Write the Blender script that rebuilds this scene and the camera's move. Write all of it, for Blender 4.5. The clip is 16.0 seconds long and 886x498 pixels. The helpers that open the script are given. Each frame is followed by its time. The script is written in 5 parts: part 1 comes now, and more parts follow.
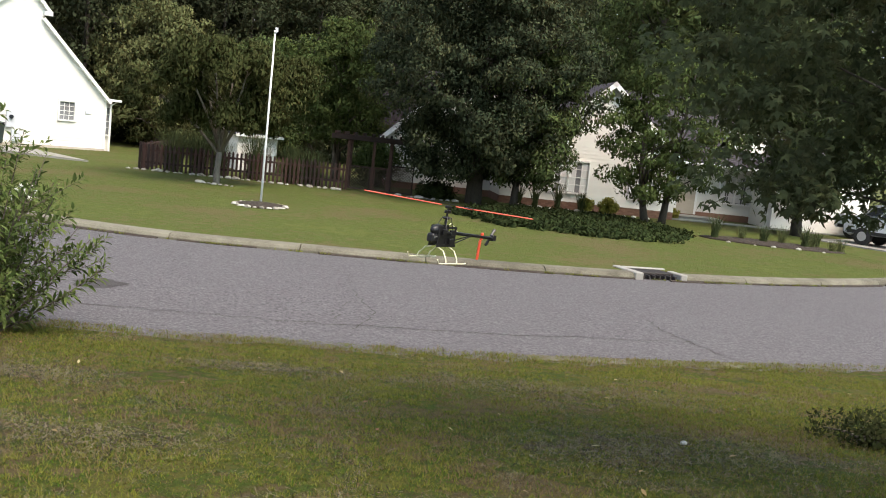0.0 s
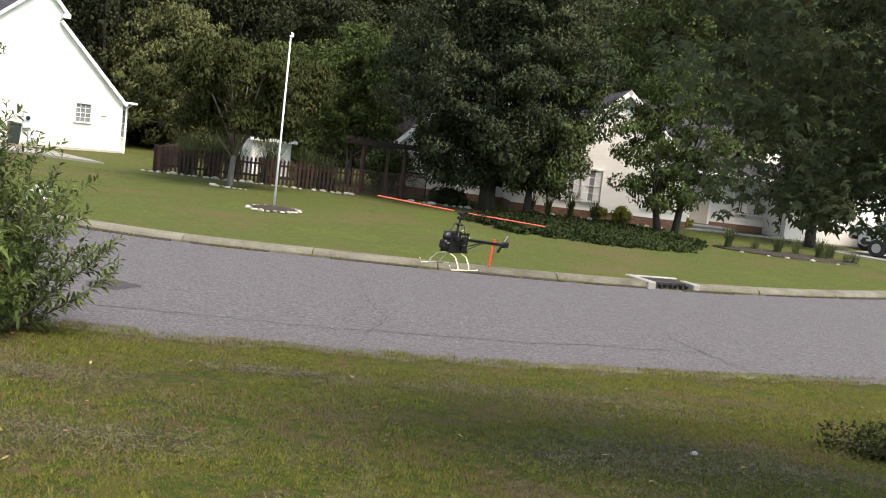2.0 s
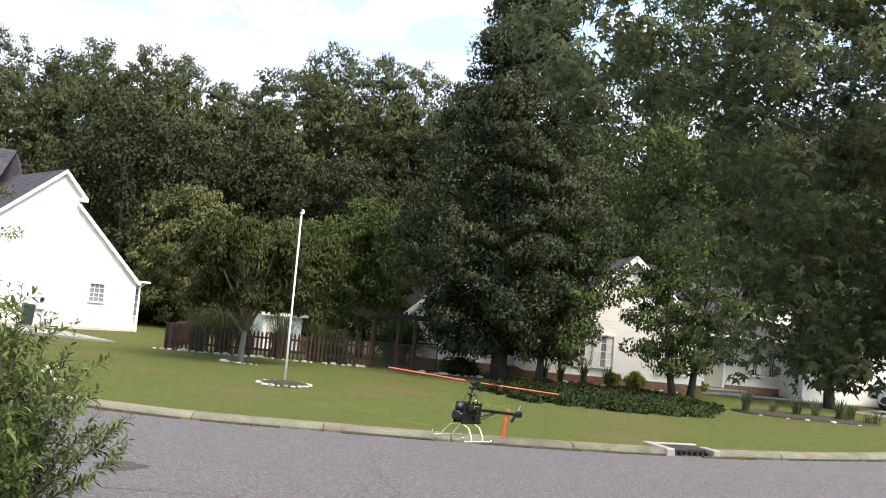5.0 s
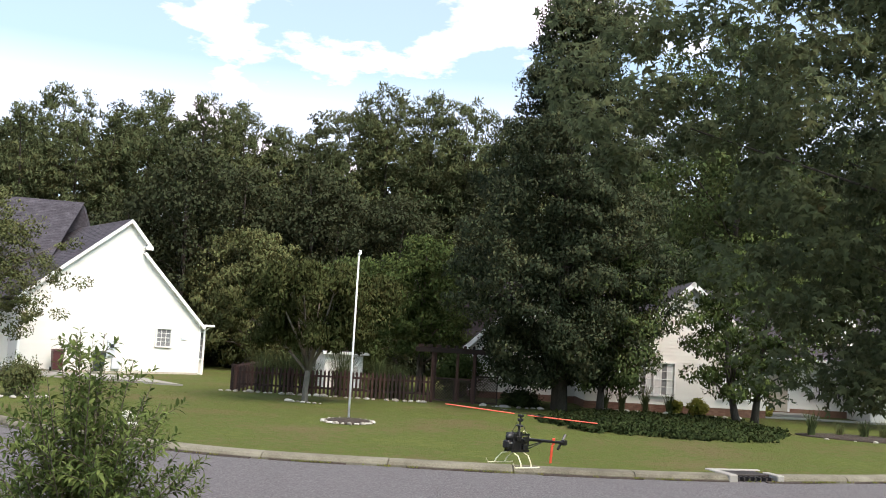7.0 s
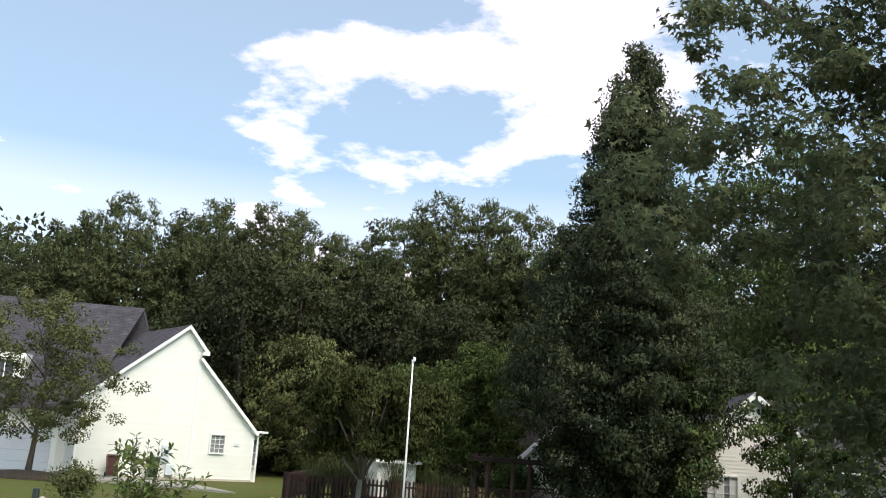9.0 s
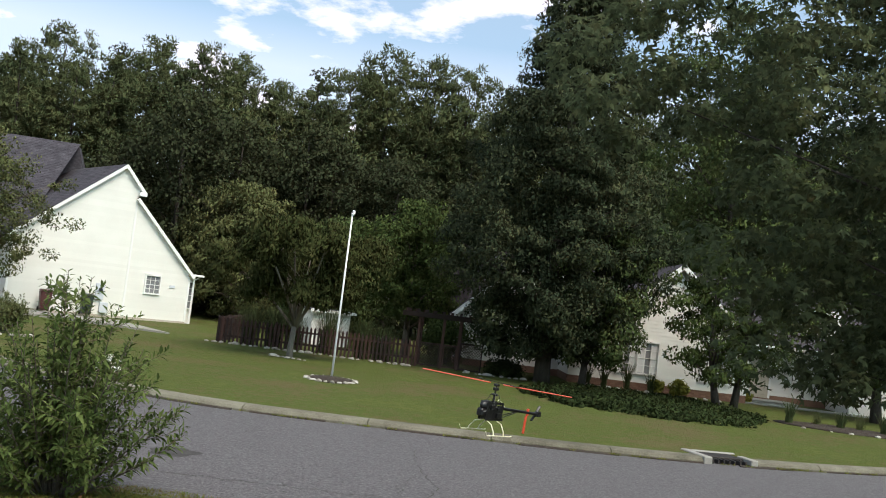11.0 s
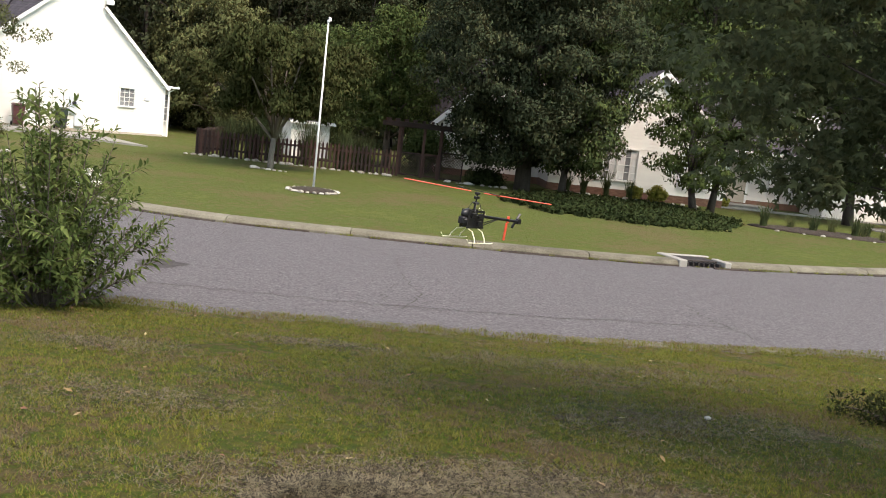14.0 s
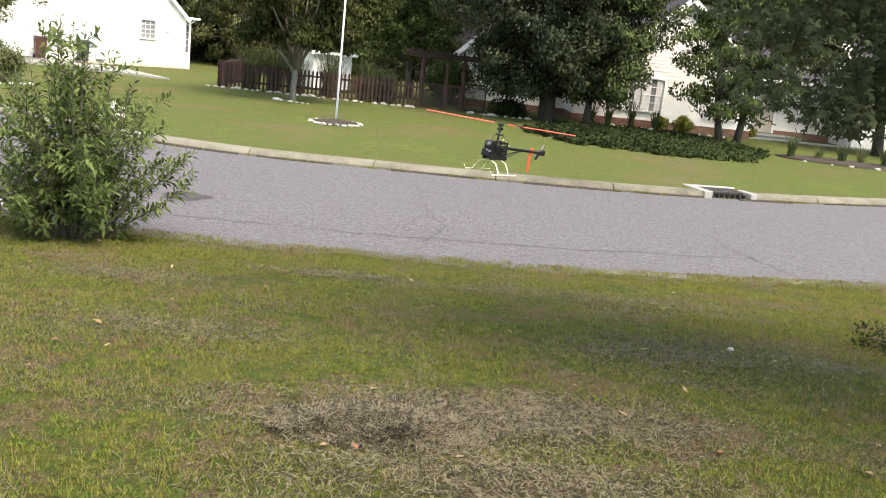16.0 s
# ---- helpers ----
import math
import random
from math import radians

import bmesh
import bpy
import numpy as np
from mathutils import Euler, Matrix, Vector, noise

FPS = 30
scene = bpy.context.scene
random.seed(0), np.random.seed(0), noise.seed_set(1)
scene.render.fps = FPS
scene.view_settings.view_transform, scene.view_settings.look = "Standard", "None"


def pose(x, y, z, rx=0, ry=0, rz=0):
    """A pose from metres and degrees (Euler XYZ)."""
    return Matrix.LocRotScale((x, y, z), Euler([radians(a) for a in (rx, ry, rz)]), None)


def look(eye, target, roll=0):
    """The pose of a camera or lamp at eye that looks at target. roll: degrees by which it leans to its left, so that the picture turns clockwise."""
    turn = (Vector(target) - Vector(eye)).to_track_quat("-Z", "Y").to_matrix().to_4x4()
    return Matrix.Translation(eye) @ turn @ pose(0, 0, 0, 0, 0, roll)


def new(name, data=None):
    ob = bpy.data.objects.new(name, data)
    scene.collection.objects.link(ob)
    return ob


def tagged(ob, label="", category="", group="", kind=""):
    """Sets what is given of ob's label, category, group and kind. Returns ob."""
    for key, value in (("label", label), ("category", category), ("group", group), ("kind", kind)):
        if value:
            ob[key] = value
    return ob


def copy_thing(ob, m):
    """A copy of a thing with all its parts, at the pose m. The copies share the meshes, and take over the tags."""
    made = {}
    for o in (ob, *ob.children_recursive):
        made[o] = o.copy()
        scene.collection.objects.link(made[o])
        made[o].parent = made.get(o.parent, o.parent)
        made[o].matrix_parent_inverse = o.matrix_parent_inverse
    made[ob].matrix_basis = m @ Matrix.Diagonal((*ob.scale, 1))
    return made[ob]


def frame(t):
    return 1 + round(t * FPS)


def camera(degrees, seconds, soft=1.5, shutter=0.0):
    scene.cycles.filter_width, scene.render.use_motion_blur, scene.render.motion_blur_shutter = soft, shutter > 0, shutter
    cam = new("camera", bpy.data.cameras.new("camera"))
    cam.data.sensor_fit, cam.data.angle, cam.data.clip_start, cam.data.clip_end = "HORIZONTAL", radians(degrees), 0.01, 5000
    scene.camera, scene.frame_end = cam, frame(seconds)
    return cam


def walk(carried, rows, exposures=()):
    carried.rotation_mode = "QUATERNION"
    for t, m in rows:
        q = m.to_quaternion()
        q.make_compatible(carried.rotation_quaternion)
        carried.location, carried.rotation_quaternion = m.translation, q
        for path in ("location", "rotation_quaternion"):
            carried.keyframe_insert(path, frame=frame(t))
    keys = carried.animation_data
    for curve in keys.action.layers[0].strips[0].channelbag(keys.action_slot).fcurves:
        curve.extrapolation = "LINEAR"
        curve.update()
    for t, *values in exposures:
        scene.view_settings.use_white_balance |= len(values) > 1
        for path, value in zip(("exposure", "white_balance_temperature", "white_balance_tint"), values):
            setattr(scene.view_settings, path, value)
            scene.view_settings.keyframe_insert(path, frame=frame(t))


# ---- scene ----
# Camera: a pilot's head camera, turning on the spot over a sloping lawn
EYE = 2.75
cam = camera(49.53, 16.0, soft=1.0)
ROWS = [
    (0, -2.32, -6.64, 6.12), (0.5, -4.49, -6.13, 6.80), (1, -3.13, -6.28, 6.82),
    (1.5, -2.11, -6.36, 6.83), (2, -1.55, -6.35, 6.82), (2.5, -1.46, -6.25, 6.83),
    (3, -1.44, -6.08, 6.82), (3.5, -1.29, -5.08, 6.73), (4, -0.91, -2.92, 6.34),
    (4.5, -0.36, 0.32, 5.86), (5, 0.13, 3.64, 5.25), (5.2, 0.20, 4.91, 4.96),
    (5.7, 0.77, 6.59, 4.40), (6.2, 1.76, 6.74, 3.87), (6.8, 3.15, 5.80, 3.38),
    (7.15, 3.93, 5.08, 3.22), (7.5, 4.56, 4.52, 3.18), (8, 5.59, 3.85, 3.28),
    (8.5, 6.57, 5.96, 3.41), (8.7, 7.03, 8.98, 3.60), (9, 7.31, 11.49, 3.97),
    (9.3, 7.16, 12.33, 4.52), (9.7, 6.51, 11.53, 5.38), (10.2, 5.24, 8.66, 6.38),
    (10.5, 4.40, 6.60, 6.78), (10.8, 3.64, 4.74, 6.93), (11, 3.07, 3.35, 7.00),
    (11.5, 1.63, -0.24, 7.02), (12, 0.45, -2.25, 6.92), (12.5, 0.03, -3.41, 6.82),
    (13, 0.21, -4.67, 6.57), (13.5, 0.44, -6.10, 6.46), (14, 0.62, -7.77, 6.33),
    (14.5, 0.80, -9.37, 6.20), (15, 1.01, -10.61, 6.18), (15.5, 1.28, -11.48, 6.11),
    (16, 1.58, -11.94, 6.03),
]
EXPOSURES = [(0, 0.78, 6970, 35), (3.5, 0.91, 7020, 38), (4.5, 0.97, 7020, 38), (5, 1.06, 6880, 36), (7.5, 0.65, 6830, 36), (8.5, 0.46, 6730, 31), (11, 0.3, 6710, 29), (12, 0.52, 7050, 43), (13, 0.66, 7070, 39), (14, 0.8, 7120, 38), (15, 1.06, 7070, 37), (16, 1.38, 7070, 36)]
HELI = (0.155, 3.92, 2.35)


def stand(t):
    """Where the eye is: the pilot steps back up the lawn while the helicopter passes overhead."""
    k = min(1.0, max(0.0, (t - 5.0) / 2.4))
    k = k * k * (3 - 2 * k)
    j = min(1.0, max(0.0, (t - 8.7) / 2.1))
    return 0.05 * k + 0.03 * j, -0.58 * k + 0.03 * j, EYE + 0.05 * k


walk(cam, [(t, pose(*stand(t), 90 + pitch, 0, yaw) @ pose(0, 0, 0, 0, 0, roll)) for t, yaw, pitch, roll in ROWS], EXPOSURES)

# World and sun
SUN = Vector((0.36, -0.43, 0.83)).normalized()
world = bpy.data.worlds.new("sky")
scene.world = world
world.use_nodes = True
wn, wl = world.node_tree.nodes, world.node_tree.links
sky = wn.new("ShaderNodeTexSky")
sky.sky_type, sky.sun_disc = "NISHITA", False
sky.sun_elevation = math.asin(SUN.z)
sky.sun_rotation = math.atan2(SUN.x, SUN.y)
sky.air_density, sky.dust_density, sky.ozone_density = 0.8, 4.0, 0.3
bg = wn["Background"]
bg.inputs["Strength"].default_value = 0.15
# thin white clouds over the sky
tc = wn.new("ShaderNodeTexCoord")
sep = wn.new("ShaderNodeSeparateXYZ")
wl.new(tc.outputs["Generated"], sep.inputs[0])
up = wn.new("ShaderNodeMath")
up.operation = "ADD"
up.inputs[1].default_value = 0.18
wl.new(sep.outputs["Z"], up.inputs[0])
div = wn.new("ShaderNodeVectorMath")
div.operation = "DIVIDE"
comb = wn.new("ShaderNodeCombineXYZ")
for k in "XYZ":
    wl.new(up.outputs[0], comb.inputs[k])
wl.new(tc.outputs["Generated"], div.inputs[0])
wl.new(comb.outputs[0], div.inputs[1])
cn = wn.new("ShaderNodeTexNoise")
cn.inputs["Scale"].default_value, cn.inputs["Detail"].default_value, cn.inputs["Roughness"].default_value = 2.3, 9.0, 0.6
wl.new(div.outputs[0], cn.inputs["Vector"])
cr = wn.new("ShaderNodeValToRGB")
cr.color_ramp.elements[0].position, cr.color_ramp.elements[1].position = 0.55, 0.68
cr.color_ramp.elements[0].color = (0.17, 0.17, 0.17, 1)
# pale haze towards the horizon
hz = wn.new("ShaderNodeMapRange")
hz.inputs["From Min"].default_value, hz.inputs["From Max"].default_value = 0.31, 0.22
hz.inputs["To Min"].default_value, hz.inputs["To Max"].default_value = 0.0, 0.35
wl.new(sep.outputs["Z"], hz.inputs["Value"])
hm = wn.new("ShaderNodeMath")
hm.operation = "MAXIMUM"
# two larger clouds over the woods
cover = cn.outputs["Fac"]
for where, size, gain in (((-0.27, 0.91, 0.31), 0.13, 0.12), ((0.0, 0.93, 0.37), 0.20, 0.13)):
    dist = wn.new("ShaderNodeVectorMath")
    dist.operation = "DISTANCE"
    dist.inputs[1].default_value = where
    wl.new(tc.outputs["Generated"], dist.inputs[0])
    fall = wn.new("ShaderNodeMapRange")
    fall.interpolation_type = "SMOOTHSTEP"
    fall.inputs["From Min"].default_value, fall.inputs["From Max"].default_value = size, 0.0
    fall.inputs["To Min"].default_value, fall.inputs["To Max"].default_value = 0.0, gain
    wl.new(dist.outputs["Value"], fall.inputs["Value"])
    plus = wn.new("ShaderNodeMath")
    plus.operation = "ADD"
    wl.new(cover, plus.inputs[0])
    wl.new(fall.outputs[0], plus.inputs[1])
    cover = plus.outputs[0]
wl.new(cover, cr.inputs[0])
cm = wn.new("ShaderNodeMix")
cm.data_type = "RGBA"
wl.new(cr.outputs["Color"], hm.inputs[0])
wl.new(hz.outputs[0], hm.inputs[1])
wl.new(hm.outputs[0], cm.inputs["Factor"])
tn = wn.new("ShaderNodeVectorMath")
tn.operation = "MULTIPLY"
tn.inputs[1].default_value = (0.56, 1.26, 1.16)
wl.new(sky.outputs["Color"], tn.inputs[0])
wl.new(tn.outputs[0], cm.inputs["A"])
cm.inputs["B"].default_value = (9.0, 9.2, 9.6, 1)
wl.new(cm.outputs["Result"], bg.inputs["Color"])
sun = new("sun", bpy.data.lights.new("sun", "SUN"))
sun.data.energy, sun.data.angle, sun.data.color = 3.0, radians(34), (1.0, 0.87, 0.72)
sun.matrix_world = look(SUN * 60, (0, 0, 0))


# ---- materials ----
def material(name, colors, scale=8.0, fine=60.0, rough=0.8, bump=0.3, bump_scale=None, metal=0.0, spread=(0.35, 0.65), island=0.0, obj=0.0, trans=0.0, spec=0.4, object_space=True, stretch=(1, 1, 1), depth=0.01):
    """Noise at two scales between colours, with bump and, on request, variation by island or by object."""
    m = bpy.data.materials.new(name)
    m.use_nodes = True
    n, l = m.node_tree.nodes, m.node_tree.links
    b = n["Principled BSDF"]
    t = n.new("ShaderNodeTexCoord")
    mp = n.new("ShaderNodeMapping")
    mp.inputs["Scale"].default_value = stretch
    l.new(t.outputs["Object"], mp.inputs[0])
    a = n.new("ShaderNodeTexNoise")
    a.inputs["Scale"].default_value, a.inputs["Detail"].default_value = scale, 5.0
    f = n.new("ShaderNodeTexNoise")
    f.inputs["Scale"].default_value, f.inputs["Detail"].default_value = fine, 3.0
    l.new(mp.outputs[0], a.inputs["Vector"])
    l.new(mp.outputs[0], f.inputs["Vector"])
    mix = n.new("ShaderNodeMath")
    mix.operation = "MULTIPLY_ADD"
    mix.inputs[1].default_value = 0.45
    l.new(f.outputs["Fac"], mix.inputs[0])
    sc = n.new("ShaderNodeMath")
    sc.operation = "MULTIPLY"
    sc.inputs[1].default_value = 0.55
    l.new(a.outputs["Fac"], sc.inputs[0])
    l.new(sc.outputs[0], mix.inputs[2])
    fac = mix.outputs[0]
    for kind, amount in (("island", island), ("obj", obj)):
        if amount:
            g = n.new("ShaderNodeNewGeometry" if kind == "island" else "ShaderNodeObjectInfo")
            ma = n.new("ShaderNodeMath")
            ma.operation = "MULTIPLY_ADD"
            ma.inputs[1].default_value = amount
            l.new(g.outputs["Random Per Island" if kind == "island" else "Random"], ma.inputs[0])
            sub = n.new("ShaderNodeMath")
            sub.operation = "SUBTRACT"
            sub.inputs[1].default_value = amount / 2
            l.new(fac, sub.inputs[0])
            l.new(sub.outputs[0], ma.inputs[2])
            fac = ma.outputs[0]
    r = n.new("ShaderNodeValToRGB")
    e = r.color_ramp.elements
    while len(e) < len(colors):
        e.new(0.5)
    for i, c in enumerate(colors):
        e[i].position = spread[0] + (spread[1] - spread[0]) * i / max(1, len(colors) - 1)
        e[i].color = (*c, 1)
    l.new(fac, r.inputs[0])
    l.new(r.outputs["Color"], b.inputs["Base Color"])
    b.inputs["Roughness"].default_value = rough
    b.inputs["Metallic"].default_value = metal
    b.inputs["Specular IOR Level"].default_value = spec
    if bump:
        bt = f
        if bump_scale:
            bt = n.new("ShaderNodeTexNoise")
            bt.inputs["Scale"].default_value, bt.inputs["Detail"].default_value = bump_scale, 4.0
            l.new(mp.outputs[0], bt.inputs["Vector"])
        bp = n.new("ShaderNodeBump")
        bp.inputs["Strength"].default_value, bp.inputs["Distance"].default_value = bump, depth
        l.new(bt.outputs["Fac"], bp.inputs["Height"])
        l.new(bp.outputs["Normal"], b.inputs["Normal"])
    if trans:
        tr = n.new("ShaderNodeBsdfTranslucent")
        l.new(r.outputs["Color"], tr.inputs["Color"])
        ms = n.new("ShaderNodeMixShader")
        ms.inputs[0].default_value = trans
        l.new(b.outputs[0], ms.inputs[1])
        l.new(tr.outputs[0], ms.inputs[2])
        l.new(ms.outputs[0], n["Material Output"].inputs["Surface"])
    return m


def glass(name, tint=(0.02, 0.025, 0.03)):
    m = material(name, [tint, tuple(c * 1.6 for c in tint)], scale=1.5, rough=0.06, bump=0, spec=0.8)
    return m


GREEN = dict(rough=0.8, bump=0, trans=0.36, spec=0.06)
M_lawn = material("lawn", [(0.092, 0.070, 0.034), (0.066, 0.062, 0.018), (0.040, 0.068, 0.009), (0.080, 0.078, 0.018)], scale=1.1, fine=6.0, rough=0.95, bump=1.0, bump_scale=55, depth=0.05, spec=0.1, spread=(0.43, 0.57))
M_lawn_far = material("far_lawn", [(0.098, 0.083, 0.036), (0.080, 0.087, 0.026), (0.062, 0.083, 0.018), (0.086, 0.098, 0.026)], scale=0.28, fine=5.0, rough=0.95, bump=0.8, bump_scale=40, depth=0.04, spec=0.1, spread=(0.40, 0.60))
M_grass = material("grass", [(0.165, 0.120, 0.058), (0.104, 0.096, 0.024), (0.042, 0.118, 0.007), (0.145, 0.152, 0.025)], scale=1.1, fine=6.0, island=0.5, spread=(0.42, 0.58), **GREEN)
M_grass_far = material("far_grass", [(0.115, 0.098, 0.042), (0.090, 0.098, 0.029), (0.070, 0.094, 0.020), (0.098, 0.112, 0.030)], scale=0.28, fine=5.0, island=0.15, spread=(0.40, 0.60), **GREEN)
M_tuft = material("tuft_grass", [(0.096, 0.108, 0.024), (0.048, 0.118, 0.010), (0.190, 0.188, 0.040)], scale=1.3, fine=26.0, island=0.75, spread=(0.42, 0.58), **GREEN)
M_straw = material("straw", [(0.018, 0.014, 0.008), (0.062, 0.050, 0.030), (0.178, 0.150, 0.092)], scale=3.0, fine=20, island=0.9, rough=0.8, bump=0, spec=0.2)
M_asphalt = material("asphalt", [(0.042, 0.038, 0.039), (0.092, 0.085, 0.088), (0.172, 0.161, 0.161)], scale=26.0, fine=58, rough=0.9, bump=0.9, bump_scale=60, depth=0.015, spec=0.25, spread=(0.33, 0.67))
M_patch = material("asphalt_patch", [(0.030, 0.026, 0.024), (0.050, 0.044, 0.041)], scale=4, fine=80, rough=0.9, bump=0.5, depth=0.01)
M_crack = material("crack_fill", [(0.03, 0.028, 0.026), (0.06, 0.055, 0.045)], scale=6, rough=0.95, bump=0)
M_concrete = material("concrete", [(0.060, 0.053, 0.036), (0.116, 0.104, 0.075), (0.172, 0.158, 0.119)], scale=1.6, fine=40, rough=0.9, bump=0.4, obj=0.15)
M_concrete_new = material("pale_concrete", [(0.209, 0.196, 0.172), (0.282, 0.270, 0.246)], scale=1.0, fine=40, rough=0.9, bump=0.3)
M_stone = material("white_stone", [(0.185, 0.165, 0.130), (0.310, 0.290, 0.248), (0.420, 0.402, 0.360)], scale=7, fine=40, rough=0.85, bump=0.6, obj=0.3, depth=0.02)
M_mulch = material("mulch", [(0.016, 0.011, 0.008), (0.036, 0.025, 0.018), (0.058, 0.043, 0.031)], scale=9, fine=60, rough=0.95, bump=0.9, depth=0.03)
M_siding = material("vinyl_siding", [(0.70, 0.685, 0.635), (0.76, 0.745, 0.695)], scale=0.8, fine=30, rough=0.5, bump=0.05, obj=0.2)
M_trim = material("white_trim", [(0.76, 0.76, 0.73), (0.82, 0.82, 0.80)], scale=1.5, rough=0.45, bump=0.05)
M_shingle = material("roof_shingle", [(0.023, 0.020, 0.025), (0.042, 0.037, 0.045), (0.070, 0.061, 0.073)], scale=2.2, fine=9, rough=0.9, bump=0.6, obj=0.08, depth=0.02)
M_brick = material("brick", [(0.16, 0.085, 0.06), (0.24, 0.13, 0.09)], scale=5, fine=30, rough=0.9, bump=0.4, obj=0.4)
M_found = material("foundation_block", [(0.38, 0.33, 0.27), (0.48, 0.43, 0.36)], scale=2.5, fine=25, rough=0.9, bump=0.4)
M_glass = glass("window_glass")
M_glass_blind = glass("glass_before_blinds", (0.16, 0.165, 0.17))
M_curtain = material("curtain", [(0.55, 0.55, 0.55), (0.7, 0.7, 0.68)], scale=3, rough=0.8, bump=0.1, stretch=(8, 8, 0.6))
M_garage = material("garage_door", [(0.50, 0.53, 0.58), (0.58, 0.61, 0.66)], scale=0.8, rough=0.5, bump=0.05)
M_door = material("beige_door", [(0.42, 0.37, 0.29), (0.48, 0.43, 0.35)], scale=2, rough=0.5, bump=0.05)
M_fence = material("stained_fence_wood", [(0.013, 0.005, 0.004), (0.027, 0.011, 0.008), (0.044, 0.018, 0.013)], scale=2, fine=30, rough=0.8, bump=0.4, obj=0.5, stretch=(4, 4, 0.6))
M_pole = material("white_pole", [(0.68, 0.68, 0.70), (0.80, 0.80, 0.80)], scale=2, rough=0.35, bump=0.02)
M_bark = material("bark", [(0.05, 0.04, 0.032), (0.10, 0.08, 0.062), (0.15, 0.125, 0.10)], scale=3, fine=22, rough=0.95, bump=1.0, stretch=(2, 2, 0.5), depth=0.03)
M_bark_dark = material("dark_bark", [(0.03, 0.025, 0.02), (0.06, 0.05, 0.04)], scale=3, fine=22, rough=0.95, bump=1.0, stretch=(2, 2, 0.5), depth=0.03)
M_bark_pale = material("pale_bark", [(0.105, 0.09, 0.075), (0.19, 0.17, 0.145)], scale=3, fine=22, rough=0.9, bump=0.6, stretch=(2, 2, 0.5), depth=0.02)


def leaf(name, a, b, c, s=0.3, isl=0.26, trans=0.36):
    return material(name, [a, b, c], scale=s, fine=3.0, island=isl, spread=(0.3, 0.7), **{**GREEN, "trans": trans})


M_gum = leaf("sweetgum_leaves", (0.023, 0.032, 0.018), (0.042, 0.057, 0.031), (0.102, 0.114, 0.056), isl=0.26)
M_oak = leaf("broad_leaves", (0.042, 0.062, 0.024), (0.070, 0.101, 0.036), (0.121, 0.154, 0.055))
M_near = leaf("dull_broad_leaves", (0.066, 0.085, 0.046), (0.108, 0.136, 0.072), (0.172, 0.205, 0.102), s=0.6, trans=0.64)
M_lime = leaf("yellow_green_leaves", (0.038, 0.058, 0.019), (0.062, 0.091, 0.028), (0.108, 0.142, 0.044))
M_sour = leaf("olive_leaves", (0.030, 0.040, 0.013), (0.046, 0.055, 0.019), (0.079, 0.083, 0.031))
M_pale = leaf("pale_olive_leaves", (0.062, 0.075, 0.030), (0.100, 0.114, 0.047), (0.158, 0.165, 0.070))
M_bush = leaf("bush_leaves", (0.044, 0.068, 0.020), (0.080, 0.114, 0.034), (0.150, 0.192, 0.060), s=1.5)
M_pine = leaf("pine_needles", (0.036, 0.050, 0.025), (0.078, 0.098, 0.045), (0.150, 0.166, 0.072), s=0.15, isl=0.12)
M_wood = leaf("forest_leaves", (0.024, 0.031, 0.017), (0.044, 0.054, 0.027), (0.085, 0.093, 0.043), s=0.15, isl=0.08)
M_ivy = leaf("ivy_leaves", (0.014, 0.023, 0.009), (0.026, 0.040, 0.014), (0.048, 0.066, 0.023), s=1.0)
M_reed = leaf("reed_leaves", (0.042, 0.058, 0.024), (0.070, 0.089, 0.037), (0.112, 0.120, 0.055), s=1.0)
M_yellow = leaf("yellow_shrub_leaves", (0.14, 0.16, 0.03), (0.24, 0.24, 0.045), (0.36, 0.32, 0.07), s=2.0)


# ---- mesh helpers ----
def part(name, bm, mat, parent=None, label="", smooth=False):
    me = bpy.data.meshes.new(name)
    bm.to_mesh(me)
    bm.free()
    me.materials.append(mat)
    if smooth:
        me.shade_smooth()
    ob = new(name, me)
    ob.parent = parent
    if label:
        tagged(ob, label)
    return ob


def raw(name, verts, faces, mat, parent=None, label="", smooth=False):
    me = bpy.data.meshes.new(name)
    me.from_pydata(verts, [], faces)
    me.materials.append(mat)
    if smooth:
        me.shade_smooth()
    ob = new(name, me)
    ob.parent = parent
    if label:
        tagged(ob, label)
    return ob


def empty(name, m, label, category, group="", kind=""):
    ob = new(name)
    ob.matrix_world = m
    return tagged(ob, label, category, group, kind)


def box(bm, x0, x1, y0, y1, z0, z1, bevel=0.0):
    vs = bmesh.ops.create_cube(bm, size=1)["verts"]
    for v in vs:
        v.co = Vector(((x0 + x1) / 2 + v.co.x * (x1 - x0), (y0 + y1) / 2 + v.co.y * (y1 - y0), (z0 + z1) / 2 + v.co.z * (z1 - z0)))
    if bevel:
        es = list({e for v in vs for e in v.link_edges})
        bmesh.ops.bevel(bm, geom=es, offset=bevel, segments=1, affect="EDGES")
    return vs


def boxed(name, dims, mat, parent=None, bevel=0.0, label=""):
    bm = bmesh.new()
    box(bm, *dims, bevel=bevel)
    return part(name, bm, mat, parent, label)


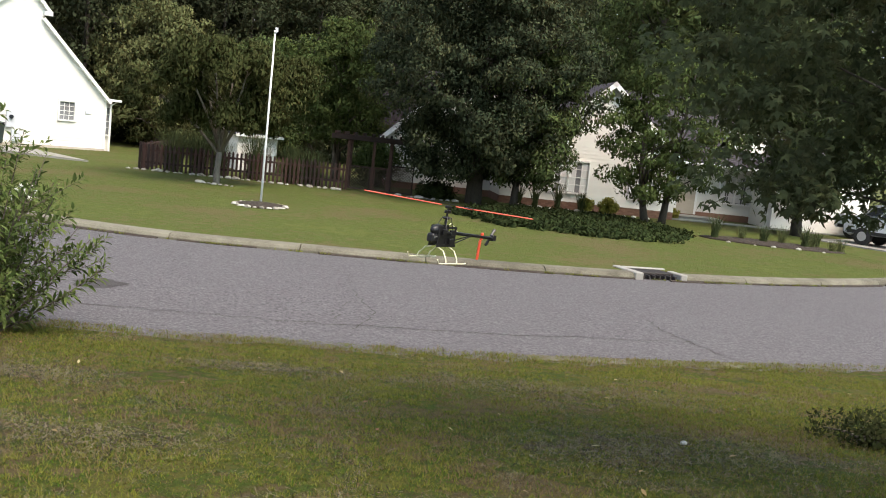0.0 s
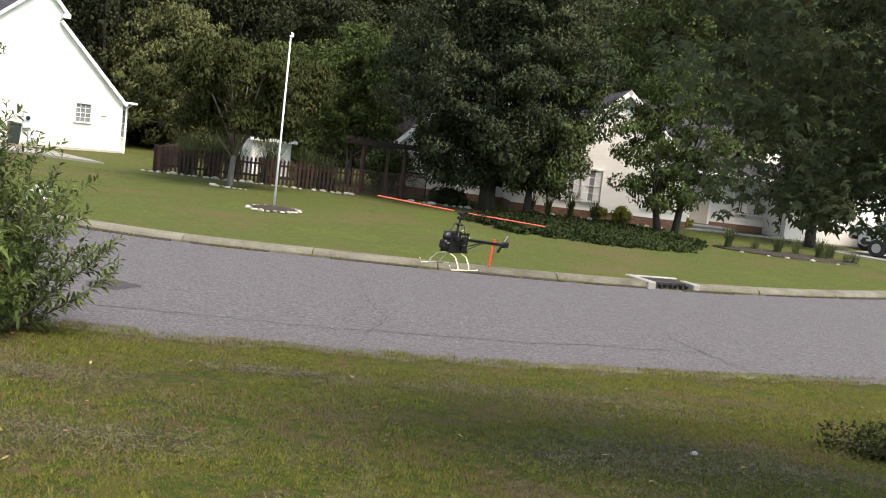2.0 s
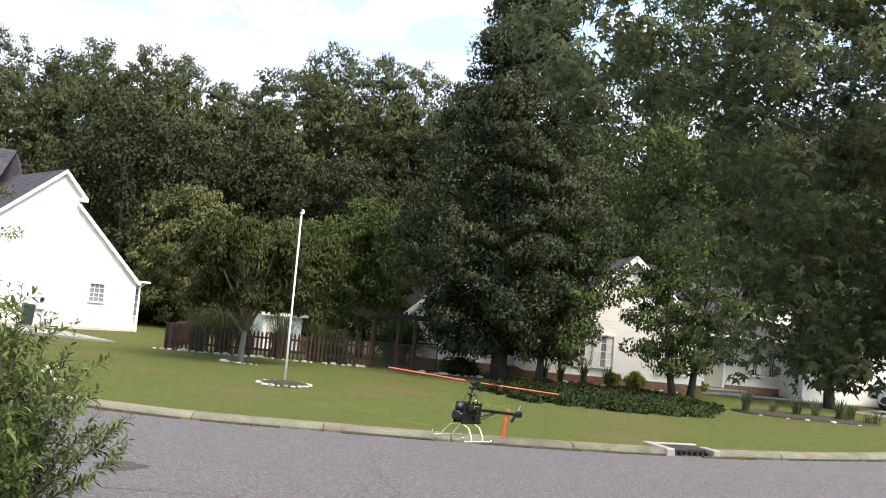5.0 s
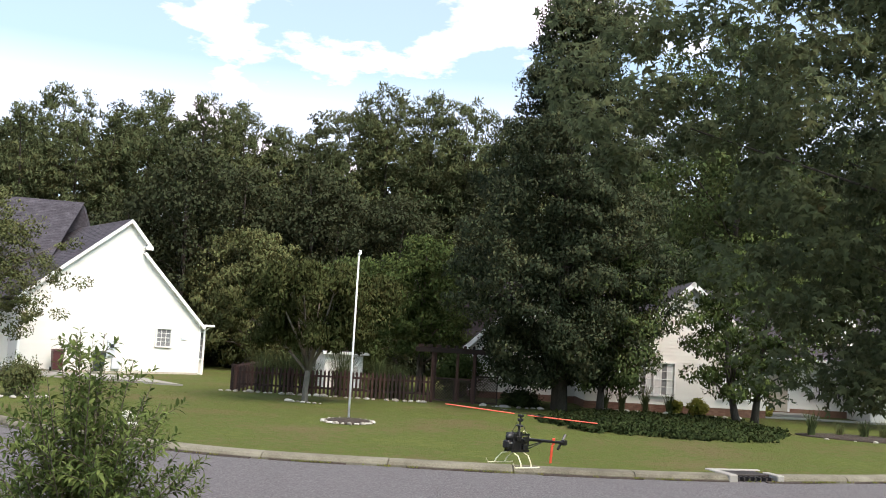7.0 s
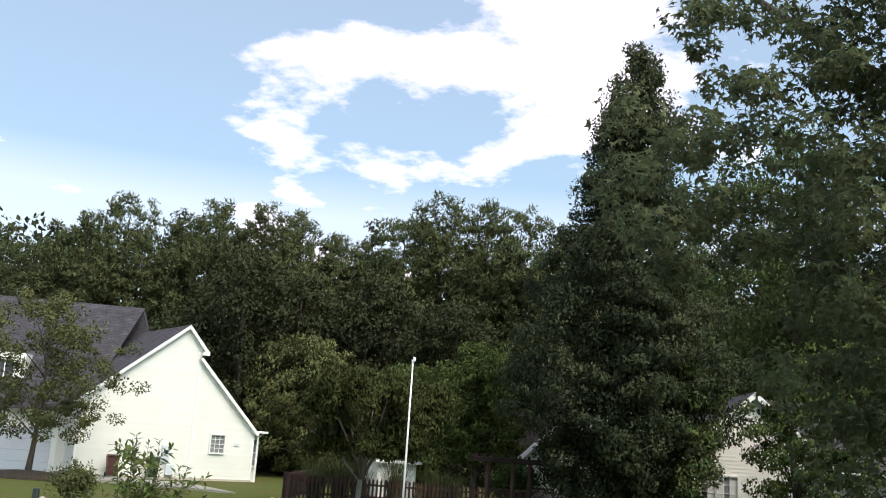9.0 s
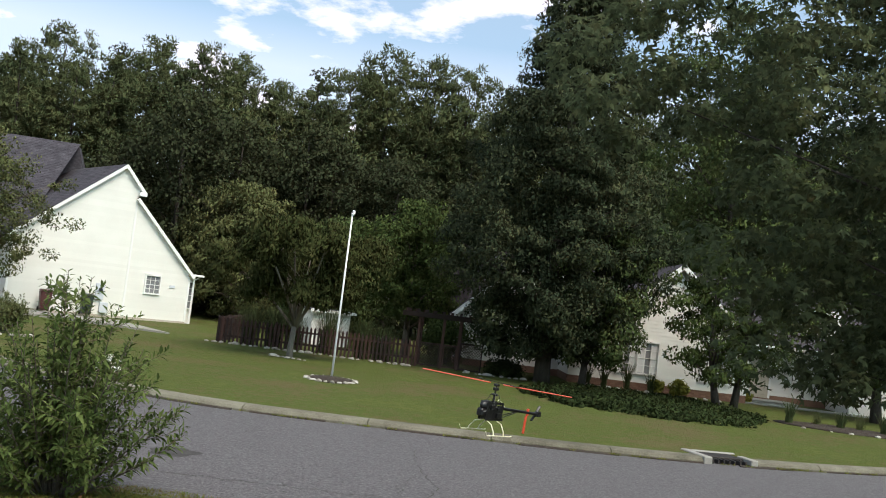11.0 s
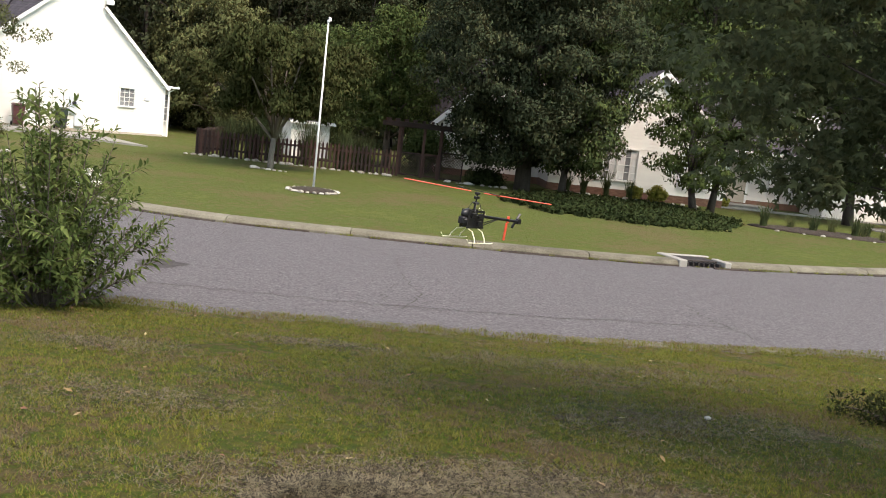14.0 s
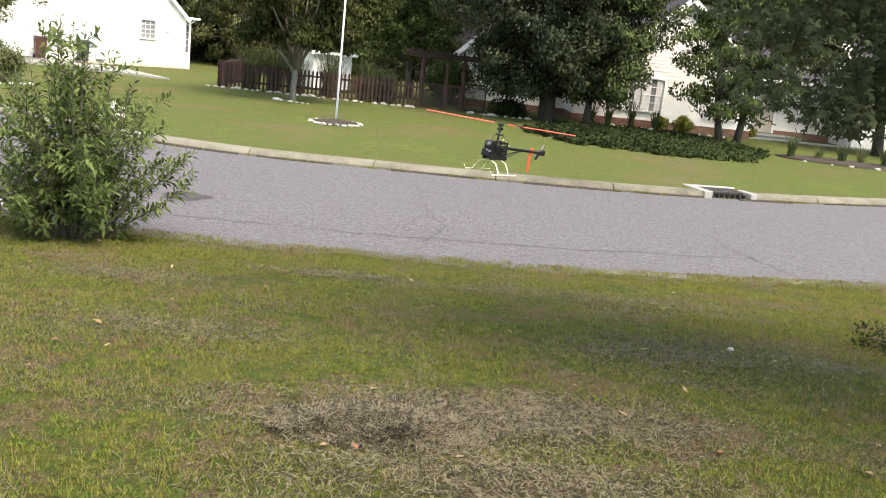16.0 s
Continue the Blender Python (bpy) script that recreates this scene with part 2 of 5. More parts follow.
def prism(name, outline, y0, y1, mat, parent=None, label=""):
    """A polygon in x and z, drawn out from y0 to y1."""
    n = len(outline)
    verts = [(x, y0, z) for x, z in outline] + [(x, y1, z) for x, z in outline]
    faces = [tuple(range(n)), tuple(range(2 * n - 1, n - 1, -1))] + [(i, i + n, (i + 1) % n + n, (i + 1) % n) for i in range(n)]
    ob = raw(name, verts, faces, mat, parent, label)
    bm = bmesh.new()
    bm.from_mesh(ob.data)
    bmesh.ops.recalc_face_normals(bm, faces=bm.faces)
    bm.to_mesh(ob.data)
    bm.free()
    return ob


def tube(bm, pts, radii, sides=7):
    """A tapering tube along points."""
    rings = []
    for i, p in enumerate(pts):
        d = (Vector(pts[min(i + 1, len(pts) - 1)]) - Vector(pts[max(i - 1, 0)])).normalized()
        a = d.orthogonal().normalized() if abs(d.z) < 0.99 else Vector((1, 0, 0))
        b = d.cross(a)
        rings.append([bm.verts.new(Vector(p) + (a * math.cos(k * 2 * math.pi / sides) + b * math.sin(k * 2 * math.pi / sides)) * radii[i]) for k in range(sides)])
    for r, s in zip(rings, rings[1:]):
        # match the start of the rings
        k0 = min(range(sides), key=lambda k: (s[k].co - r[0].co).length)
        for k in range(sides):
            bm.faces.new((r[k], r[(k + 1) % sides], s[(k + k0 + 1) % sides], s[(k + k0) % sides]))
    bm.faces.new(rings[0][::-1])
    bm.faces.new(rings[-1])


def rock(name, size, seed, mat, parent=None):
    bm = bmesh.new()
    bmesh.ops.create_icosphere(bm, subdivisions=2, radius=1)
    for v in bm.verts:
        v.co *= 1 + 0.28 * noise.noise(v.co * 1.3 + Vector((seed * 7.1, 0, 0)))
        v.co = Vector((v.co.x * size[0], v.co.y * size[1], v.co.z * size[2]))
        v.co.z = max(v.co.z, -0.35 * size[2])
    return part(name, bm, mat, parent)


def quads(name, P, A, B, soft_normals, mat, parent=None, label="", fold=0.25):
    """Leaves: at each of P a diamond with half length A and half width B (arrays of vectors), folded at its midrib. soft_normals, if given, are the rounded clumps' normals."""
    n = len(P)
    N = np.cross(A, B)
    N /= np.linalg.norm(N, axis=1)[:, None] + 1e-9
    w = np.linalg.norm(B, axis=1)[:, None]
    up_ = N * w * fold
    V = np.stack([P - A, P - A * 0.15 + B + up_, P + A, P - A * 0.15 - B + up_], 1).reshape(-1, 3)
    idx = np.arange(n)[:, None] * 4
    T = np.concatenate([idx + [[0, 1, 2]], idx + [[0, 2, 3]]], 1).reshape(-1)
    me = bpy.data.meshes.new(name)
    me.vertices.add(len(V))
    me.vertices.foreach_set("co", V.astype(np.float32).ravel())
    me.loops.add(len(T))
    me.loops.foreach_set("vertex_index", T.astype(np.int32))
    me.polygons.add(2 * n)
    me.polygons.foreach_set("loop_start", np.arange(0, 6 * n, 3, dtype=np.int32))
    me.update(calc_edges=True)
    if soft_normals is not None:
        me.shade_smooth()
        at = me.attributes.new("custom_normal", "FLOAT_VECTOR", "POINT")
        at.data.foreach_set("vector", np.repeat(soft_normals, 4, 0).astype(np.float32).ravel())
    me.materials.append(mat)
    ob = new(name, me)
    ob.parent = parent
    if label:
        tagged(ob, label)
    return ob


def spikes(name, P, A, B, mat):
    """Blades of grass: one narrow triangle each, from P - A to P + A, with half width B at the foot."""
    n = len(P)
    V = np.stack([P - A - B, P - A + B, P + A], 1).reshape(-1, 3)
    me = bpy.data.meshes.new(name)
    me.vertices.add(3 * n)
    me.vertices.foreach_set("co", V.astype(np.float32).ravel())
    me.loops.add(3 * n)
    me.loops.foreach_set("vertex_index", np.arange(3 * n, dtype=np.int32))
    me.polygons.add(n)
    me.polygons.foreach_set("loop_start", np.arange(0, 3 * n, 3, dtype=np.int32))
    me.update(calc_edges=True)
    me.materials.append(mat)
    return new(name, me)


def lances(name, Q, D, W, mat, parent=None, label="", sag=0.12):
    """Pointed oval leaves: foot Q, length vector D, half-width vector W; the tip sags a little."""
    n = len(Q)
    N = np.cross(W, D)
    N /= np.linalg.norm(N, axis=1)[:, None] + 1e-9
    ln = np.linalg.norm(D, axis=1)[:, None]
    w = np.linalg.norm(W, axis=1)[:, None]
    drop = np.array([0, 0, -1.0]) * ln * sag
    V = np.stack([Q, Q + D * 0.34 + W + N * w * 0.3, Q + D * 0.34 - W + N * w * 0.3, Q + D * 0.72 + W * 0.6 + N * w * 0.2 + drop * 0.5, Q + D * 0.72 - W * 0.6 + N * w * 0.2 + drop * 0.5, Q + D + drop * 1.3, Q + D * 0.34, Q + D * 0.72 + drop * 0.5], 1).reshape(-1, 3)
    idx = np.arange(n)[:, None] * 8
    T = np.concatenate([idx + [t] for t in ([0, 6, 1], [0, 2, 6], [1, 6, 7], [1, 7, 3], [6, 2, 4], [6, 4, 7], [3, 7, 5], [7, 4, 5])], 1).reshape(-1)
    me = bpy.data.meshes.new(name)
    me.vertices.add(len(V))
    me.vertices.foreach_set("co", V.astype(np.float32).ravel())
    me.loops.add(len(T))
    me.loops.foreach_set("vertex_index", T.astype(np.int32))
    me.polygons.add(8 * n)
    me.polygons.foreach_set("loop_start", np.arange(0, 24 * n, 3, dtype=np.int32))
    me.update(calc_edges=True)
    me.materials.append(mat)
    ob = new(name, me)
    ob.parent = parent
    if label:
        tagged(ob, label)
    return ob


def lobed(P, A, B, N):
    """Turns each leaf into three pointed lobes spreading from its foot."""
    Q = P - A
    ln = np.linalg.norm(A, axis=1)[:, None]
    b = B / (np.linalg.norm(B, axis=1)[:, None] + 1e-9)
    PP, AA, BB = [P], [A], [B * 0.8]
    for k in (-1, 1):
        d = A * 0.50 + b * ln * 0.70 * k
        PP.append(Q + A * 0.25 + d)
        AA.append(d)
        BB.append((b * 0.55 * ln * 0.5 - A * 0.30 * k * 0.5))
    return np.concatenate(PP), np.concatenate(AA), np.concatenate(BB), np.concatenate([N, N, N])


def unit(v):
    return v / (np.linalg.norm(v, axis=1)[:, None] + 1e-9)


def foliage(rng, C, S, per, length, width, droop=0.5):
    """Leaves in clumps: centres C, clump radii S (n x 3), `per` leaves each. Returns P, A, B and rounded normals."""
    n = len(C)
    g = unit(rng.normal(size=(n * per, 3))) * (rng.uniform(0.25, 1, (n * per, 1)) ** 0.6)
    P = np.repeat(C, per, 0) + g * np.repeat(S, per, 0)
    a = unit(rng.normal(size=P.shape) * 0.8 + g * 0.25 + np.array([0, 0, -droop]))
    nrm = unit(rng.normal(size=P.shape) * 0.4 + np.array([0, 0, 0.55]) + g * 0.95)
    b = unit(np.cross(a, nrm))
    k = rng.uniform(0.65, 1.25, (len(P), 1))
    out = unit((C - C.mean(0)) * np.array([1, 1, 0.6]))
    N = unit(g * 0.65 + np.repeat(out, per, 0) * 0.45 + nrm * 0.25 + np.array([0, 0, 0.35]) + rng.normal(size=P.shape) * 0.10)
    return P, a * length * k / 2, b * width * k / 2, N


def crown_points(rng, n, profile, radius, z0, z1, fill=0.55, lobes=0.25, seed=0):
    """Clump centres inside a crown of revolution; profile(h) gives the share of the radius at height h in 0..1. Uneven by lobes."""
    out = []
    while len(out) < n:
        h = rng.uniform(0, 1)
        a = rng.uniform(0, 2 * math.pi)
        r = profile(h)
        if rng.uniform() > r + 0.08:
            continue
        bumpy = 1 + lobes * noise.noise((math.cos(a) * 1.6 + seed * 3.7, math.sin(a) * 1.6, h * 5.0)) * 2
        q = rng.uniform(0, 1) ** fill
        out.append((math.cos(a) * r * radius * bumpy * q, math.sin(a) * r * radius * bumpy * q, z0 + (z1 - z0) * h))
    return np.array(out)


def limbs(bm, rng, base, top, r0, ends, sides=7, thin=0.42, fork=0.15):
    """A bent trunk with limbs to some clump centres."""
    base, top = Vector(base), Vector(top)
    bend = Vector((rng.normal() * 0.06, rng.normal() * 0.06, 0)) * (top - base).length * 0.3
    pts = [base.lerp(top, k / 6) + bend * math.sin(k / 6 * math.pi) for k in range(7)]
    rad = [r0 * (1.25 if k == 0 else 1) * (1 - 0.86 * k / 6) for k in range(7)]
    tube(bm, pts, rad, sides)
    for e in ends:
        e = Vector(e)
        hor = math.hypot(e.x - base.x, e.y - base.y)
        zc = min(max(e.z - hor * 0.7, base.z + (top.z - base.z) * fork), top.z * 0.97)
        k = (zc - base.z) / (top.z - base.z) * 6
        i = min(int(k), 5)
        s = pts[i].lerp(pts[i + 1], k - i)
        mid = s.lerp(e, 0.5) + Vector((rng.normal() * 0.05 * hor, rng.normal() * 0.05 * hor, 0.1 * hor))
        rr = max(0.012, r0 * thin * (1 - k / 7))
        tube(bm, [s, mid, e], [rr, rr * 0.6, rr * 0.2], 5)


def tree(name, at, label, mat, bark, n, per, profile, radius, z0, z1, leaf_size, trunk_r, clump=0.6, seed=1, fill=0.55, lobes=0.25, droop=0.5, nlimbs=24, category="tree", group="", shift=(0, 0), trunk_top=0.92, middle=False, thin=0.42, fork=0.15, stars=False, flat=1.0):
    rng = np.random.default_rng(seed)
    root = empty(name, pose(*at), label, category, group)
    C = crown_points(rng, n, profile, radius, z0, z1, fill, lobes, seed)
    lean = 0.5 if middle else (C[:, 2] - z0) / (z1 - z0)
    C[:, 1] *= flat
    C[:, 0] += shift[0] * lean
    C[:, 1] += shift[1] * lean
    bm = bmesh.new()
    limbs(bm, rng, (0, 0, -0.15), (shift[0] * 0.8, shift[1] * 0.8, z0 + (z1 - z0) * trunk_top), trunk_r, C[rng.choice(len(C), min(nlimbs, len(C)), replace=False)] * np.array([0.9, 0.9, 1]), thin=thin, fork=fork)
    part("trunk", bm, bark, root, smooth=True)
    S = clump * rng.uniform(0.6, 1.4, (n, 1)) * np.array([[1, 1, 0.7]])
    leaves = foliage(rng, C, S, per, leaf_size[0], leaf_size[1], droop)
    quads("crown", *(lobed(*leaves) if stars else leaves), mat, root)
    return root


def round_profile(h):
    return math.sqrt(max(0.0, 1 - (2 * h - 0.9) ** 2 / 1.25))


def gum_profile(h):
    return min(1.0, 0.50 + h * 2.4) * (1 - h) ** 0.75 * 1.05 + 0.03


def pine_profile(h):
    return (min(1.0, 0.35 + 2.2 * h)) * math.sqrt(max(0.0, 1 - h)) ** 1.1 + 0.03


def spreading_profile(h):
    """Narrow and drooping below, widest at two thirds of the height."""
    return min(1.0, 0.48 + 1.3 * h) * (1.0 if h < 0.62 else math.sqrt(max(0.0, 1 - ((h - 0.62) / 0.39) ** 2)))


def crown_profile(h):
    """Narrow below, fullest at two thirds of the height, rounded above."""
    return (0.45 + 0.55 * min(1.0, h * 1.6)) * math.sqrt(max(0.0, 1 - max(0.0, (h - 0.45) / 0.56) ** 2)) + 0.02


# ---- ground ----
RC, RI, RO = Vector((-1.8, 44.7)), 24.3, 32.6
BEND = radians(42)


def off(x, y):
    """Distance outwards from the bend's middle; the road runs from RI to RO."""
    dx, dy = x - RC.x, y - RC.y
    a = math.atan2(dx, -dy)
    if abs(a) <= BEND:
        return math.hypot(dx, dy)
    s = math.copysign(BEND, a)
    return dx * math.sin(s) - dy * math.cos(s)


def on_road(s, d):
    """The place s metres along the middle of the road (0 in the bend's middle) and d out from the bend's centre."""
    L = BEND * 27.6
    if abs(s) <= L:
        a = s / 27.6
        return Vector((RC.x + d * math.sin(a), RC.y - d * math.cos(a)))
    a = math.copysign(BEND, s)
    e = abs(s) - L
    return Vector((RC.x + d * math.sin(a) + math.copysign(e, s) * math.cos(a), RC.y - d * math.cos(a) + e * math.sin(abs(a))))


def near_edge(a):
    """The road's near edge, out from the bend's middle, at the angle a."""
    return min(33.3, max(31.6, 32.84 - 3.1 * a))


def far_edge(a):
    """The kerb's face on the far side, out from the bend's middle, at the angle a."""
    g = math.degrees(a)
    return RI + 0.45 * math.exp(-((g + 9) / 7) ** 2) - 0.09 * min(9.0, max(0.0, -g - 21))


def far_at(x, y):
    return far_edge(math.atan2(x - RC.x, RC.y - y))


def edge_at(x, y):
    return near_edge(math.atan2(x - RC.x, RC.y - y))


def gz(x, y):
    d = off(x, y)
    RO, RI = edge_at(x, y), far_at(x, y)
    und = 0.05 * noise.noise((x * 0.13, y * 0.13, 0)) + 0.015 * noise.noise((x * 0.7, y * 0.7, 3))
    if RI - 0.95 < d < RI and 8.3 < math.atan2(x - RC.x, RC.y - y) * 27.6 < 9.5:
        return -0.3  # the storm drain's pit
    if d < RI - 0.24:
        k = min(1.0, (RI - d) / 3)
        return 0.135 + k * und
    if d > RO + 0.30:
        e = d - RO - 0.30
        k = min(1.0, e / 2)
        return 0.03 + 1.05 * (1 - math.exp(-max(0.0, e - 0.2) ** 1.25 / 11.5)) + k * und * 0.8
    return -0.3


def stretch_axis(a, b, step):
    far = [120, 300, 800, 2500]
    near = [8, 20, 45]
    return [a - f for f in reversed(far)] + [a - f for f in reversed(near)] + list(np.arange(a, b + step / 2, step)) + [b + f for f in near] + [b + f for f in far]


xs, ys = stretch_axis(-26, 24, 0.28), stretch_axis(1, 56, 0.24)
gv = [(x, y, gz(x, y)) for y in ys for x in xs]
gf = [(j * len(xs) + i, j * len(xs) + i + 1, (j + 1) * len(xs) + i + 1, (j + 1) * len(xs) + i) for j in range(len(ys) - 1) for i in range(len(xs) - 1)]
lawn_ = raw("ground", gv, gf, M_lawn, smooth=True)
lawn_.data.materials.append(M_lawn_far)
for poly in lawn_.data.polygons:
    if off(poly.center.x, poly.center.y) < RI + 2:
        poly.material_index = 1
tagged(lawn_, "mown lawn, green with straw-coloured dry patches", "lawn", kind="structure")


def strip(name, s0, s1, step, profile, mat, close=True, near=False, far=False):
    """A strip along the road with a cross-section of (d, z)."""
    n = max(1, round((s1 - s0) / step))
    verts, faces, k = [], [], len(profile)
    for i in range(n + 1):
        s = s0 + (s1 - s0) * i / n
        for d, z in profile:
            p = on_road(s, d + (near_edge(s / 27.6) - RO if near else far_edge(s / 27.6) - RI if far else 0))
            verts.append((p.x, p.y, z))
    for i in range(n):
        for j in range(k - (0 if close else 1)):
            a, b = i * k + j, i * k + (j + 1) % k
            faces.append((a, b, b + k, a + k))
    if close:
        faces += [tuple(range(k - 1, -1, -1)), tuple(range(n * k, n * k + k))]
    return verts, faces


v, f = strip("road", -140, 140, 0.6, [(RI - 1.2 + 10.9 * k / 16, 0.028 * math.sin(k / 16 * math.pi)) for k in range(17)], M_asphalt, close=False)
tagged(raw("road", v, f, M_asphalt, smooth=True), "weathered grey asphalt street bending round the lawn", "road", kind="structure")
KERB = [(RI + 0.02, -0.2), (RI + 0.02, 0.06), (RI - 0.02, 0.115), (RI - 0.07, 0.142), (RI - 0.13, 0.155), (RI - 0.36, 0.158), (RI - 0.36, -0.2)]
EDGE = [(RO - 0.05, -0.2), (RO - 0.05, 0.010), (RO - 0.02, 0.018), (RO + 0.28, 0.022), (RO + 0.33, -0.2)]

# kerb stones along the far side, with open joints, and a flush edging on the near side
kerb = empty("kerb", pose(0, 0, 0), "concrete kerb in long sections with weedy joints", "kerb", kind="structure")
INLET = (8.15, 9.65)
cuts = [-34.0]
while cuts[-1] < 34:
    cuts.append(cuts[-1] + 3.05)
for a, b in zip(cuts, cuts[1:]):
    for p, q in ([(a, min(b, INLET[0])), (max(a, INLET[1]), b)] if a < INLET[1] and b > INLET[0] else [(a, b)]):
        if q - p > 0.1:
            v, f = strip("kerb_section", p + 0.012, q - 0.012, 0.5, KERB, M_concrete, far=True)
            raw("kerb_section", v, f, M_concrete, kerb)
for a, b in ((-140, -34), (34, 140)):
    v, f = strip("kerb_run", a, b, 2.0, KERB, M_concrete, far=True)
    raw("kerb_run", v, f, M_concrete, kerb)
# dirt and dead grass washed against the kerb's foot
for k in range(-11, 12):
    w = 0.05 + 0.04 * math.sin(k * 2.7)
    v, f = strip("gutter_dirt", k * 3.05 + 0.3 * math.sin(k), k * 3.05 + 2.2 + 0.6 * math.sin(k * 1.7), 0.4, [(RI + 0.015, 0.0), (RI + 0.015, 0.045), (RI + 0.03 + w, 0.02), (RI + 0.03 + w, 0.0)], M_mulch, far=True)
    raw("gutter_dirt", v, f, M_mulch, kerb)
edging = empty("road_edging", pose(0, 0, 0), "flush concrete edging half grown over by grass", "kerb", kind="structure")
for k in range(-11, 12):
    v, f = strip("edging_section", k * 3 + 0.01, k * 3 + 2.99, 0.5, [(d, z if z < 0 else z - (0.0 if k % 4 == 1 else 0.016)) for d, z in EDGE], M_concrete, near=True)
    raw("edging_section", v, f, M_concrete, edging)

# storm drain inlet in the kerb
dc = on_road((INLET[0] + INLET[1]) / 2, RI)
turn = math.degrees((INLET[0] + INLET[1]) / 2 / 27.6)
drain = empty("storm_drain", pose(dc.x, dc.y, 0, 0, 0, turn), "pale concrete kerb inlet with a dark iron grate", "storm drain")
boxed("side_slab", (-0.66, -0.44, -0.02, 1.05, -0.3, 0.172), M_concrete_new, drain, 0.02)
boxed("side_slab", (0.56, 0.74, -0.02, 0.60, -0.3, 0.168), M_concrete_new, drain, 0.02)
boxed("back_slab", (-0.435, 0.74, 0.93, 1.05, -0.3, 0.168), M_concrete_new, drain, 0.02)
M_iron = material("cast_iron", [(0.025, 0.023, 0.022), (0.06, 0.05, 0.045)], scale=5, fine=60, rough=0.7, metal=0.6, bump=0.3)
boxed("pit", (-0.43, 0.55, 0.0, 0.925, -0.35, -0.25), M_crack, drain)
boxed("cover_plate", (-0.43, 0.55, 0.30, 0.925, 0.06, 0.14), M_iron, drain, 0.01)
for k in range(7):
    boxed("grate_bar", (-0.41 + k * 0.14, -0.37 + k * 0.14, 0.03, 0.30, 0.02, 0.11), M_iron, drain)

# asphalt patch over a manhole, and cracks
patch = bmesh.new()
ring = []
for k in range(48):
    a = k * math.pi / 24
    w = 1 + 0.35 * noise.noise((math.cos(a) * 1.7, math.sin(a) * 1.7, 2.5))
    x, y = -4.5 + 0.34 * w * math.cos(a), 14.45 + 0.36 * w * math.sin(a)
    ring.append(patch.verts.new((x, y, 0.028 * math.sin((off(x, y) - RI + 1.2) / 10.9 * math.pi) + 0.004)))
patch.faces.new(ring)
tagged(part("manhole_patch", patch, M_patch), "dark round patch in the asphalt", "road patch", kind="structure")


def crack(points, width, seed):
    rng = np.random.default_rng(seed)
    pts = []
    for (x0, y0), (x1, y1) in zip(points, points[1:]):
        n = max(2, int(math.hypot(x1 - x0, y1 - y0) / 0.16))
        pts += [(x0 + (x1 - x0) * k / n + rng.normal() * 0.035, y0 + (y1 - y0) * k / n + rng.normal() * 0.035) for k in range(n)]
    vs, fs = [], []
    for i, (x, y) in enumerate(pts):
        a = pts[max(0, i - 1)]
        b = pts[min(len(pts) - 1, i + 1)]
        t = Vector((b[0] - a[0], b[1] - a[1])).normalized()
        w = width * rng.uniform(0.3, 1.0)
        zz = 0.028 * math.sin((off(x, y) - RI + 1.2) / 10.9 * math.pi) + 0.0045
        vs += [(x - t.y * w, y + t.x * w, zz), (x + t.y * w, y - t.x * w, zz)]
        if i:
            k = 2 * i
            fs.append((k - 2, k - 1, k + 1, k))
    return raw("crack", vs, fs, M_crack, cracks)


cracks = empty("road_cracks", pose(0, 0, 0), "thin dark cracks running through the asphalt", "crack", kind="structure")
seam = [tuple(on_road(s, near_edge(s / 27.6) - 1.15 - 0.02 * s)) for s in (-14, -8, -3, 0, 3, 6)]
for i, (pts, w) in enumerate([(seam, 0.022), ([(-0.6, 12.9), (-0.35, 14.3), (-0.85, 16.2), (-0.95, 17.9), (-2.3, 19.0)], 0.018), ([(-0.85, 13.3), (-0.9, 14.0), (-0.75, 15.2)], 0.014), ([(4.95, 13.3), (4.77, 13.67), (4.52, 14.41), (4.32, 15.12), (4.17, 16.16)], 0.020), ([(3.42, 17.3), (4.24, 17.7), (5.34, 17.85), (6.15, 18.35)], 0.012), ([(-4.2, 20.0), (-4.6, 18.6), (-3.9, 17.8), (-4.2, 17.0)], 0.016), ([(1.2, 20.6), (2.4, 20.1), (4.0, 20.6)], 0.012), ([(6.8, 20.3), (8.2, 19.2), (9.6, 19.4)], 0.014), ([(-1.0, 17.2), (0.2, 17.5), (1.6, 17.1)], 0.010)]):
    crack(pts, w * 0.6, 30 + i)

# neighbour's concrete drive and our own
v = [(-13.4, 40.4, 0), (-17.4, 44.9, 0), (-22.6, 43.8, 0), (-31, 47, 0), (-42, 43, 0), (-36, 34, 0), (-26, 39.5, 0), (-19.2, 42.0, 0)]
bm = bmesh.new()
bm.faces.new([bm.verts.new((x, y, 0.215)) for x, y, z in v][::-1])
g = bmesh.ops.extrude_face_region(bm, geom=bm.faces[:])
for e in g["geom"]:
    if isinstance(e, bmesh.types.BMVert):
        e.co.z = 0.0
bmesh.ops.recalc_face_normals(bm, faces=bm.faces)
tagged(part("driveway", bm, M_concrete_new), "pale concrete driveway before the garage", "driveway", kind="structure")
